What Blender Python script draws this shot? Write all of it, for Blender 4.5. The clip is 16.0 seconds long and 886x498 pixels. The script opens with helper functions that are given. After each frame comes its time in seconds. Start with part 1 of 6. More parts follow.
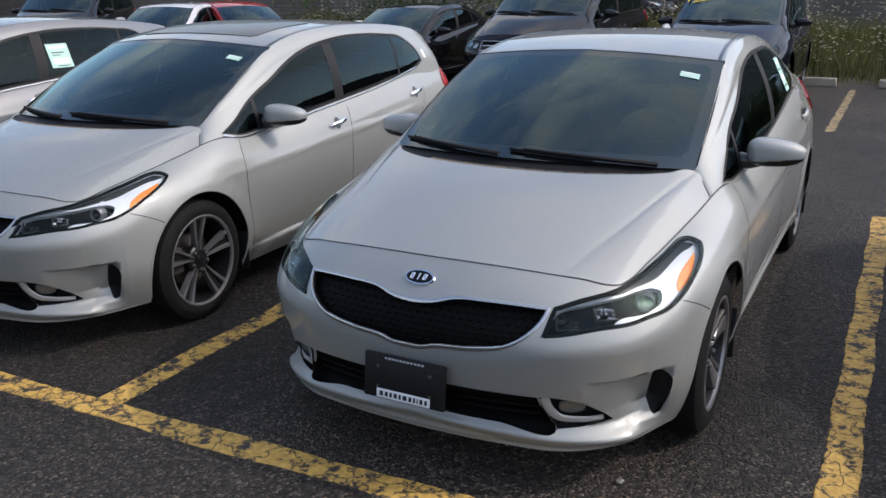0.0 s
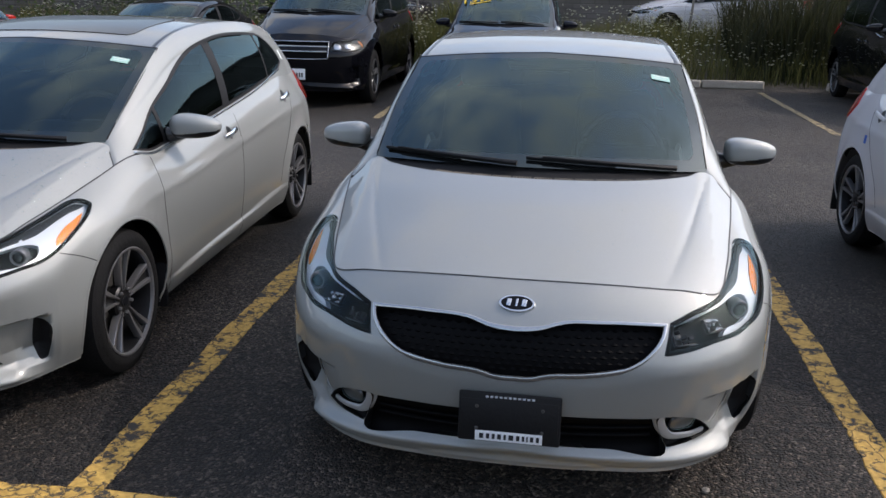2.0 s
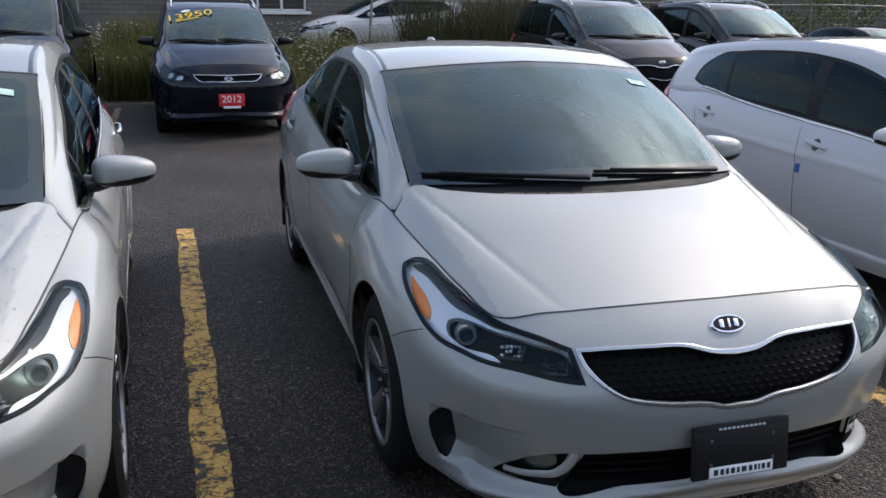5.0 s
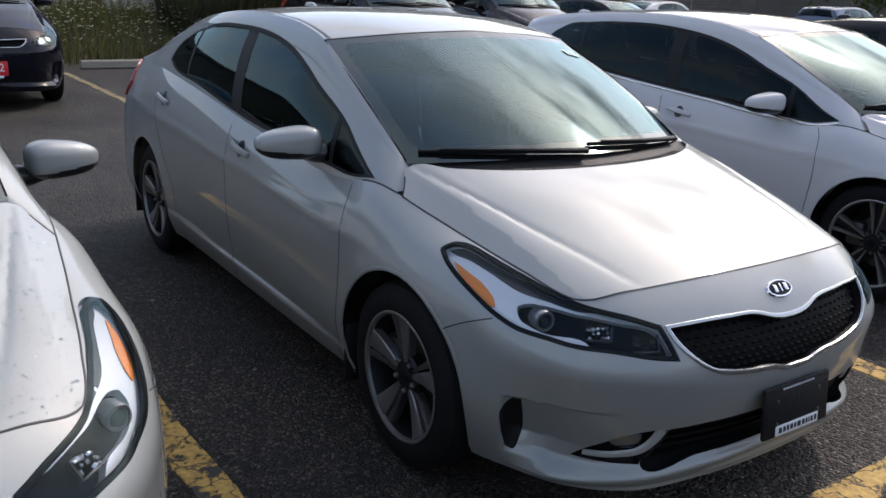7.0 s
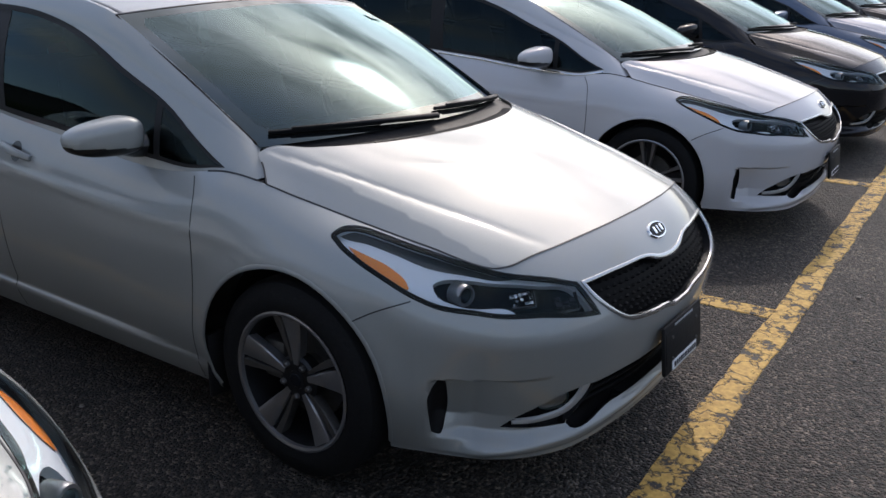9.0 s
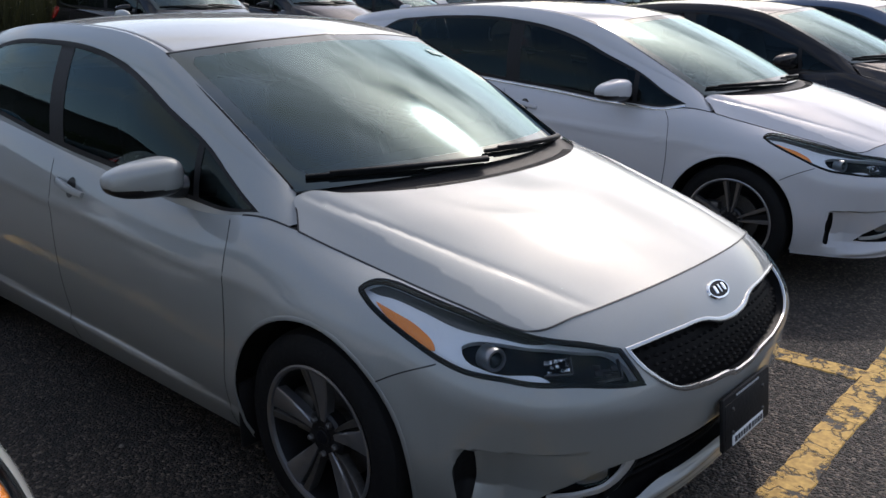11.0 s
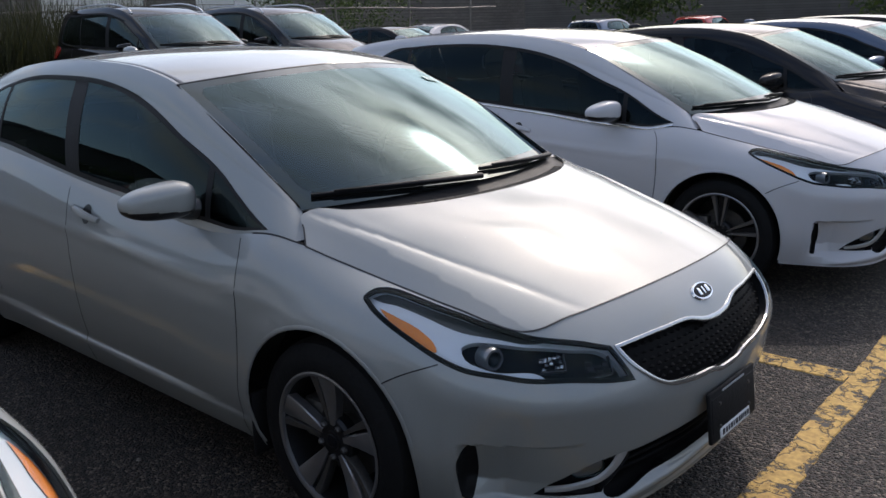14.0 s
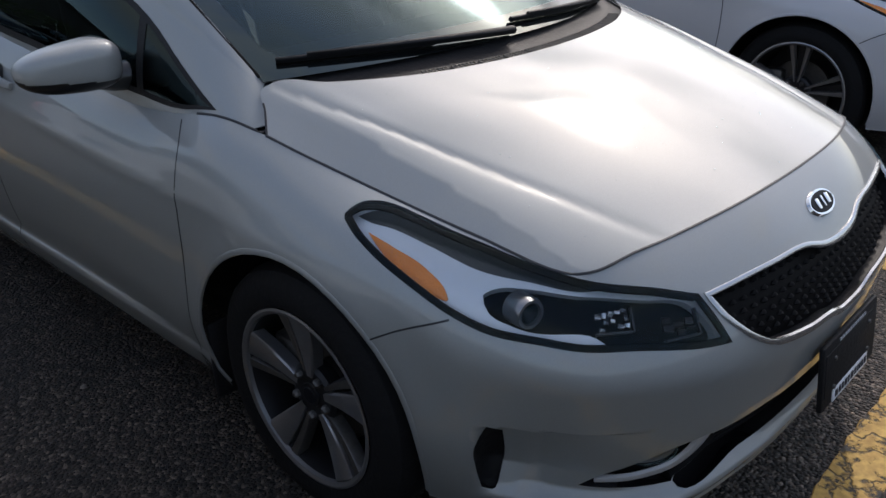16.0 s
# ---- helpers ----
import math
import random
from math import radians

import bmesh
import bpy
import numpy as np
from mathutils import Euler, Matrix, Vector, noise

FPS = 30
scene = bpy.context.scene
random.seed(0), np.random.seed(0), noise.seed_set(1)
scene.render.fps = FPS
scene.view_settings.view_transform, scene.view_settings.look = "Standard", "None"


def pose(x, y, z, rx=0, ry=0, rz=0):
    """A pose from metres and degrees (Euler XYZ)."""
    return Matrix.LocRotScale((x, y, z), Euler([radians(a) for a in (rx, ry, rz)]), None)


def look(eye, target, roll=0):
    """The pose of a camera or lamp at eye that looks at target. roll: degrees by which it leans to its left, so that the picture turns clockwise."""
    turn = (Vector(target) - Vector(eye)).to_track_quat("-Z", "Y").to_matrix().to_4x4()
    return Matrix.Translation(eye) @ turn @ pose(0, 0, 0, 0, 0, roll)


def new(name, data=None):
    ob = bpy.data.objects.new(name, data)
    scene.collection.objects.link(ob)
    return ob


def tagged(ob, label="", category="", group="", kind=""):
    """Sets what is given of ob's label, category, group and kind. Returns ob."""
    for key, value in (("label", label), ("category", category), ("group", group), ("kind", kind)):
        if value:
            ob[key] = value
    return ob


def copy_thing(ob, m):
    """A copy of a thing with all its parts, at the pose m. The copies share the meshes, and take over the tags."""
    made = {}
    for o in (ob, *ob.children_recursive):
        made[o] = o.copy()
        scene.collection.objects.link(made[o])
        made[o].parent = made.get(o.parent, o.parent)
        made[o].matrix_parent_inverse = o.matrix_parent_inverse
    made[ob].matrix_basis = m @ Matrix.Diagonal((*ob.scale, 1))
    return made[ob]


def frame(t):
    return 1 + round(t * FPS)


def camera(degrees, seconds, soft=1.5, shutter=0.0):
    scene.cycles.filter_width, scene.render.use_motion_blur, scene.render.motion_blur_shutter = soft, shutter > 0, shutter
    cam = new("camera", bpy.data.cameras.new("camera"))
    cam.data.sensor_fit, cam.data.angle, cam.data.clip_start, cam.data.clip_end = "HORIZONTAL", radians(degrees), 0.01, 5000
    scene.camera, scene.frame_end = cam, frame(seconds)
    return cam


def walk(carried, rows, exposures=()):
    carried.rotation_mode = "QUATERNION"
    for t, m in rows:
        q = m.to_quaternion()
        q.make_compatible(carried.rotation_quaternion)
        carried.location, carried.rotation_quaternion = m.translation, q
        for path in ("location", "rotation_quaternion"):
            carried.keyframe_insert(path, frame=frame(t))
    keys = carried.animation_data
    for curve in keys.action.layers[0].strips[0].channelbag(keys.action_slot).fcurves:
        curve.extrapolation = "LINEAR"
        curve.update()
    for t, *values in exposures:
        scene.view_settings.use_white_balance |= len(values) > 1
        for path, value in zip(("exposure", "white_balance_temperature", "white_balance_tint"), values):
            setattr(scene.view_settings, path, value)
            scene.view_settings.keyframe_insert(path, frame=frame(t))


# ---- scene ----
cam = camera(54.6, 16.0)
PATH = [
    (0, (1.261, -3.211, 1.63), (0.419, -1.49, 1.056), -0.3),
    (0.5, (0.954, -3.216, 1.653), (0.254, -1.448, 1.033), 1.4),
    (1, (0.628, -3.3, 1.658), (0.088, -1.478, 1.035), 1.0),
    (1.5, (0.38, -3.242, 1.632), (-0.052, -1.396, 0.995), -1.1),
    (2, (0.052, -3.273, 1.62), (-0.172, -1.369, 1.048), 1.2),
    (2.5, (-0.271, -3.29, 1.627), (-0.41, -1.369, 1.086), 0.7),
    (3, (-0.548, -3.203, 1.595), (-0.46, -1.281, 1.05), 0.3),
    (3.5, (-0.886, -3.171, 1.592), (-0.54, -1.267, 1.087), 1.8),
    (4, (-1.161, -3.077, 1.601), (-0.641, -1.224, 1.056), 2.9),
    (4.2, (-1.24, -3.003, 1.589), (-0.711, -1.151, 1.05), 1.6),
    (6.3, (-2.0, -2.361, 1.536), (-1.053, -0.681, 1.005), 1.6),
    (6.5, (-2.113, -2.305, 1.542), (-1.067, -0.697, 0.976), 1.9),
    (7, (-2.247, -2.155, 1.531), (-1.117, -0.61, 0.951), 2.1),
    (7.5, (-2.252, -1.946, 1.503), (-0.968, -0.541, 0.888), 1.1),
    (8, (-2.363, -1.765, 1.479), (-0.933, -0.523, 0.835), 1.9),
    (8.5, (-2.478, -1.652, 1.496), (-0.928, -0.572, 0.839), 1.3),
    (9, (-2.499, -1.647, 1.49), (-0.915, -0.6, 0.861), 0.4),
    (9.5, (-2.511, -1.624, 1.501), (-0.964, -0.491, 0.933), -0.3),
    (9.7, (-2.472, -1.613, 1.581), (-0.966, -0.451, 0.964), -0.4),
    (11.8, (-2.229, -1.724, 1.504), (-0.795, -0.454, 0.929), -0.6),
    (12, (-2.236, -1.726, 1.507), (-0.81, -0.454, 0.916), -0.8),
    (12.5, (-2.393, -1.721, 1.526), (-0.975, -0.413, 0.997), -1.1),
    (13, (-2.569, -1.726, 1.541), (-1.234, -0.319, 1.052), -2.4),
    (13.5, (-2.542, -1.755, 1.53), (-1.114, -0.441, 1.046), -1.1),
    (14, (-2.376, -1.79, 1.518), (-0.903, -0.54, 1.004), -1.6),
    (14.5, (-2.229, -1.774, 1.499), (-0.808, -0.522, 0.855), -1.2),
    (15, (-2.098, -1.649, 1.49), (-0.687, -0.422, 0.78), 0.4),
    (15.5, (-1.957, -1.474, 1.468), (-0.568, -0.295, 0.644), -1.3),
    (16, (-1.806, -1.32, 1.448), (-0.468, -0.115, 0.576), -1.8),
]
walk(cam, [(t, look(eye, target, roll)) for t, eye, target, roll in PATH],
     [(0, .90, 6600, 15), (2, .90, 6600, 15), (4.2, 1.02, 6500, 15), (6.3, .80, 6550, 15.5), (9, .62, 6550, 15.5), (16, .47, 6550, 15.5)])

# ---- light ----
SUN_AZ, SUN_EL = 18.0, 42.0  # degrees from +x towards +y; above the horizon
sun_way = Vector((math.cos(radians(SUN_EL)) * math.cos(radians(SUN_AZ)), math.cos(radians(SUN_EL)) * math.sin(radians(SUN_AZ)), math.sin(radians(SUN_EL))))
sun = new("sun", bpy.data.lights.new("sun", "SUN"))
sun.data.energy, sun.data.angle, sun.data.color = 0.85, radians(0.6), (1.0, 0.95, 0.87)
sun.matrix_world = look(sun_way * 50, (0, 0, 0))

world = bpy.data.worlds.new("sky")
scene.world = world
world.use_nodes = True
wn, wl = world.node_tree.nodes, world.node_tree.links
wn.clear()
w_out, w_bg = wn.new("ShaderNodeOutputWorld"), wn.new("ShaderNodeBackground")
w_sky = wn.new("ShaderNodeTexSky")
w_sky.sky_type, w_sky.sun_disc = "NISHITA", False
w_sky.dust_density, w_sky.air_density = 2.0, 1.2
w_sky.sun_elevation, w_sky.sun_rotation = radians(SUN_EL), radians(90 - SUN_AZ)
w_co, w_map, w_cloud, w_ramp, w_mix = (wn.new(k) for k in ("ShaderNodeTexCoord", "ShaderNodeMapping", "ShaderNodeTexNoise", "ShaderNodeValToRGB", "ShaderNodeMix"))
w_map.inputs["Scale"].default_value = (1.6, 1.6, 3.4)
w_cloud.inputs["Scale"].default_value, w_cloud.inputs["Detail"].default_value, w_cloud.inputs["Roughness"].default_value = 1.7, 5, 0.55
w_ramp.color_ramp.elements[0].position, w_ramp.color_ramp.elements[1].position = 0.46, 0.67
w_mix.data_type = "RGBA"
w_dot, w_clamp = wn.new("ShaderNodeVectorMath"), wn.new("ShaderNodeMath")
w_dot.operation, w_dot.inputs[1].default_value = "DOT_PRODUCT", sun_way
w_norm = wn.new("ShaderNodeVectorMath")
w_norm.operation = "NORMALIZE"
wl.new(w_co.outputs["Generated"], w_norm.inputs[0]), wl.new(w_norm.outputs[0], w_dot.inputs[0])
w_clamp.operation, w_clamp.inputs[1].default_value = "MAXIMUM", 0.0
wl.new(w_dot.outputs["Value"], w_clamp.inputs[0])
glow = None
for power, gain in ((1000, 190.0), (110, 1.4), (9, 0.5)):  # thin cloud scatters the sun's light forwards
    p_, g_ = wn.new("ShaderNodeMath"), wn.new("ShaderNodeMath")
    p_.operation, p_.inputs[1].default_value = "POWER", power
    g_.operation, g_.inputs[1].default_value = "MULTIPLY_ADD", gain
    wl.new(w_clamp.outputs[0], p_.inputs[0]), wl.new(p_.outputs[0], g_.inputs[0])
    if glow is None:
        g_.inputs[2].default_value = 0.0
    else:
        wl.new(glow.outputs[0], g_.inputs[2])
    glow = g_
w_tint = wn.new("ShaderNodeVectorMath")
w_tint.operation, w_tint.inputs[0].default_value = "SCALE", (1.0, 0.97, 0.88)
wl.new(glow.outputs[0], w_tint.inputs["Scale"])
w_mix.inputs["B"].default_value = (3.6, 3.7, 3.75, 1)
wl.new(w_co.outputs["Generated"], w_map.inputs["Vector"])
wl.new(w_map.outputs["Vector"], w_cloud.inputs["Vector"])
wl.new(w_cloud.outputs["Fac"], w_ramp.inputs["Fac"])
wl.new(w_ramp.outputs["Color"], w_mix.inputs["Factor"])
wl.new(w_sky.outputs["Color"], w_mix.inputs["A"])
w_sum = wn.new("ShaderNodeVectorMath")
wl.new(w_mix.outputs["Result"], w_sum.inputs[0]), wl.new(w_tint.outputs[0], w_sum.inputs[1])
wl.new(w_sum.outputs[0], w_bg.inputs["Color"])
w_bg.inputs["Strength"].default_value = 0.14
wl.new(w_bg.outputs["Background"], w_out.inputs["Surface"])


# ---- materials ----
def material(name):
    m = bpy.data.materials.new(name)
    m.use_nodes = True
    n, l = m.node_tree.nodes, m.node_tree.links
    return m, n, l, n["Principled BSDF"]


def plain(name, color, rough=0.5, metal=0.0, grain=0.0, scale=40.0, bump=0.0, coat=0.0, spread=0.25):
    """A surface with a base colour that wavers at two scales, and a fine relief."""
    m, n, l, b = material(name)
    b.inputs["Roughness"].default_value, b.inputs["Metallic"].default_value = rough, metal
    b.inputs["Coat Weight"].default_value, b.inputs["Coat Roughness"].default_value = coat, 0.04
    b.inputs["Base Color"].default_value = (*color, 1)
    if grain or bump:
        co, fine, coarse, add, ramp = (n.new(k) for k in ("ShaderNodeTexCoord", "ShaderNodeTexNoise", "ShaderNodeTexNoise", "ShaderNodeMath", "ShaderNodeValToRGB"))
        fine.inputs["Scale"].default_value, fine.inputs["Detail"].default_value = scale, 5
        coarse.inputs["Scale"].default_value, coarse.inputs["Detail"].default_value = scale * 0.07, 4
        l.new(co.outputs["Object"], fine.inputs["Vector"]), l.new(co.outputs["Object"], coarse.inputs["Vector"])
        add.operation = "ADD"
        l.new(fine.outputs["Fac"], add.inputs[0]), l.new(coarse.outputs["Fac"], add.inputs[1])
        half = n.new("ShaderNodeMath")
        half.operation, half.inputs[1].default_value = "MULTIPLY", 0.5
        l.new(add.outputs[0], half.inputs[0]), l.new(half.outputs[0], ramp.inputs["Fac"])
        e = ramp.color_ramp.elements
        e[0].position, e[1].position = 0.5 - spread, 0.5 + spread
        e[0].color = (*[c * (1 - grain) for c in color], 1)
        e[1].color = (*[min(1, c * (1 + grain)) for c in color], 1)
        l.new(ramp.outputs["Color"], b.inputs["Base Color"])
        if bump:
            bu = n.new("ShaderNodeBump")
            bu.inputs["Strength"].default_value, bu.inputs["Distance"].default_value = bump, 0.01
            l.new(fine.outputs["Fac"], bu.inputs["Height"]), l.new(bu.outputs["Normal"], b.inputs["Normal"])
    return m


def car_paint(name, color, metal=0.55, rough=0.38, flake=0.10):
    """Sprayed paint: flakes under a clear coat, with faint dust."""
    m, n, l, b = material(name)
    co, vor, dust, ramp = (n.new(k) for k in ("ShaderNodeTexCoord", "ShaderNodeTexVoronoi", "ShaderNodeTexNoise", "ShaderNodeValToRGB"))
    vor.inputs["Scale"].default_value = 900
    dust.inputs["Scale"].default_value, dust.inputs["Detail"].default_value = 5, 6
    l.new(co.outputs["Object"], vor.inputs["Vector"]), l.new(co.outputs["Object"], dust.inputs["Vector"])
    e = ramp.color_ramp.elements
    e[0].color, e[1].color = (*[c * (1 - flake) for c in color], 1), (*[min(1, c * (1 + flake)) for c in color], 1)
    l.new(vor.outputs["Color"], ramp.inputs["Fac"]), l.new(ramp.outputs["Color"], b.inputs["Base Color"])
    r2 = n.new("ShaderNodeMapRange")
    r2.inputs["To Min"].default_value, r2.inputs["To Max"].default_value = rough - 0.012, rough + 0.015
    l.new(dust.outputs["Fac"], r2.inputs["Value"]), l.new(r2.outputs["Result"], b.inputs["Roughness"])
    b.inputs["Metallic"].default_value, b.inputs["Specular IOR Level"].default_value = metal, 0.0
    b.inputs["Coat Weight"].default_value, b.inputs["Coat Roughness"].default_value, b.inputs["Coat IOR"].default_value = 1.0, 0.03, 1.5
    return m


def glass(name, tint, ior=1.45, rough=0.0, gain=1.0):
    """Tinted glass: clear through, with the gloss of its angle."""
    m, n, l, b = material(name)
    n.remove(b)
    out = n["Material Output"]
    clear, gloss, fr, mix = (n.new(k) for k in ("ShaderNodeBsdfTransparent", "ShaderNodeBsdfGlossy", "ShaderNodeFresnel", "ShaderNodeMixShader"))
    clear.inputs["Color"].default_value = (*tint, 1)
    gloss.inputs["Roughness"].default_value = rough
    gloss.inputs["Color"].default_value = (0.72 * gain, 0.96 * gain, 1.0 * gain, 1)
    fr.inputs["IOR"].default_value = ior
    l.new(fr.outputs["Fac"], mix.inputs["Fac"]), l.new(clear.outputs[0], mix.inputs[1]), l.new(gloss.outputs[0], mix.inputs[2])
    l.new(mix.outputs[0], out.inputs["Surface"])
    return m


SILVER = car_paint("silver_paint", (0.375, 0.39, 0.385), 0.88, 0.69, 0.05)
WHITE = car_paint("white_paint", (0.53, 0.53, 0.55), 0.0, 0.40, 0.02)
BLACK = car_paint("black_paint", (0.004, 0.0042, 0.006), 0.0, 0.35, 0.05)
NAVY = car_paint("dark_blue_paint", (0.005, 0.006, 0.012), 0.0, 0.35, 0.05)
CHARCOAL = car_paint("charcoal_paint", (0.012, 0.012, 0.014), 0.2, 0.4, 0.05)
STEEL_BLUE = car_paint("steel_blue_paint", (0.12, 0.15, 0.21), 0.5, 0.32, 0.03)
GREY_PAINT = car_paint("grey_paint", (0.24, 0.245, 0.25), 0.45, 0.36, 0.02)
for q in (BLACK, NAVY, CHARCOAL):
    q.node_tree.nodes["Principled BSDF"].inputs["Coat IOR"].default_value = 1.4
RED = car_paint("red_paint", (0.42, 0.02, 0.015), 0.2, 0.3, 0.1)
GLASS = glass("windscreen_glass", (0.33, 0.43, 0.41), 1.69, 0.0)
FRIT = plain("black_glass_border", (0.004, 0.0045, 0.005), 0.02)
FRIT.node_tree.nodes["Principled BSDF"].inputs["IOR"].default_value = 1.8
FRIT.node_tree.nodes["Principled BSDF"].inputs["Specular Tint"].default_value = (0.72, 0.96, 1.0, 1)
DARK_GLASS = glass("tinted_side_glass", (0.16, 0.185, 0.185), 1.32)
LENS = glass("lamp_lens", (0.94, 0.96, 0.97), 1.28)
DROP = glass("water", (0.90, 0.905, 0.915), 1.42)
TRIM = plain("black_trim", (0.012, 0.012, 0.013), 0.28, 0, 0.2, 60, 0.05, 0.3)
PLASTIC = plain("black_plastic", (0.010, 0.010, 0.011), 0.55, 0, 0.25, 90, 0.15)
MESH = plain("grille_black", (0.0022, 0.0022, 0.0028), 0.6, 0, 0.2, 60)
MESH.node_tree.nodes["Principled BSDF"].inputs["Specular IOR Level"].default_value = 0.1
CABIN = plain("cabin_cloth", (0.012, 0.013, 0.014), 0.9, 0, 0.2, 12)
CABIN_LIGHT = plain("cabin_grey", (0.05, 0.052, 0.055), 0.8, 0, 0.12, 10)
CHROME = plain("chrome", (0.80, 0.81, 0.82), 0.09, 1.0, 0.05, 30)
SATIN = plain("satin_silver", (0.66, 0.68, 0.72), 0.32, 0.35, 0.06, 30)
BEZEL = plain("satin_bezel", (0.42, 0.42, 0.42), 0.42, 0.2, 0.06, 30)
ALLOY = plain("machined_alloy", (0.28, 0.28, 0.29), 0.34, 0.8, 0.12, 200, 0.03)
ALLOY_DARK = plain("dark_alloy", (0.022, 0.0225, 0.025), 0.38, 0.6, 0.2, 60, 0.04)
IRON = plain("brake_iron", (0.12, 0.115, 0.11), 0.5, 0.8, 0.3, 90, 0.1)
TYRE = plain("tyre_rubber", (0.007, 0.007, 0.0075), 0.75, 0, 0.3, 70, 0.25)
TYRE.node_tree.nodes["Principled BSDF"].inputs["Specular IOR Level"].default_value = 0.2
PLASTIC.node_tree.nodes["Principled BSDF"].inputs["Specular IOR Level"].default_value = 0.25
AMBER = plain("amber_reflector", (0.88, 0.25, 0.025), 0.2, 0, 0.12, 160, 0.3, 0.6)
RED_LENS = plain("red_lamp", (0.42, 0.015, 0.012), 0.12, 0, 0.15, 120, 0.1, 0.8)
REFLECTOR = plain("lamp_reflector", (0.55, 0.56, 0.58), 0.16, 0.9, 0.2, 60, 0.4)
STRIP = plain("grey_lamp_strip", (0.035, 0.038, 0.042), 0.3, 0, 0.1, 60)
HOUSING = plain("pale_lamp_housing", (0.74, 0.76, 0.80), 0.3, 0.15, 0.06, 60)
WHITE_PLASTIC = plain("white_plastic", (0.78, 0.79, 0.80), 0.35, 0, 0.05, 60)
PAPER = plain("paper", (0.72, 0.76, 0.72), 0.6, 0, 0.06, 30)
PAPER_GREEN = plain("green_paper", (0.42, 0.66, 0.58), 0.5, 0, 0.08, 30)
YELLOW = plain("yellow_decal", (0.78, 0.50, 0.01), 0.5, 0, 0.05, 30)
BLUE_TAPE = plain("blue_tape", (0.02, 0.10, 0.42), 0.5, 0, 0.1, 60)
SIGN_RED = plain("red_sign", (0.55, 0.015, 0.02), 0.45, 0, 0.08, 40)
INK = plain("ink", (0.015, 0.016, 0.02), 0.5, 0, 0.1, 40)
EMBLEM = plain("emblem_black", (0.006, 0.007, 0.010), 0.45, 0, 0.1, 40)
EMBLEM.node_tree.nodes["Principled BSDF"].inputs["Specular IOR Level"].default_value = 0.15
GRILLE_RIM = plain("dark_chrome", (0.50, 0.51, 0.52), 0.22, 0.95, 0.08, 30)
KERB = plain("kerb_concrete", (0.36, 0.32, 0.26), 0.9, 0, 0.25, 30, 0.5)
POST = plain("galvanised_steel", (0.22, 0.20, 0.18), 0.55, 0.6, 0.3, 40, 0.1)
ROOF = plain("grey_roofing", (0.12, 0.11, 0.11), 0.9, 0, 0.25, 6, 0.2)
FRAME = plain("painted_frame", (0.72, 0.72, 0.70), 0.5, 0, 0.08, 20)
MESH.node_tree.nodes["Principled BSDF"].inputs["Coat Weight"].default_value = 0.0
STONE = plain("loose_stone", (0.25, 0.23, 0.20), 0.9, 0, 0.3, 40, 0.4)


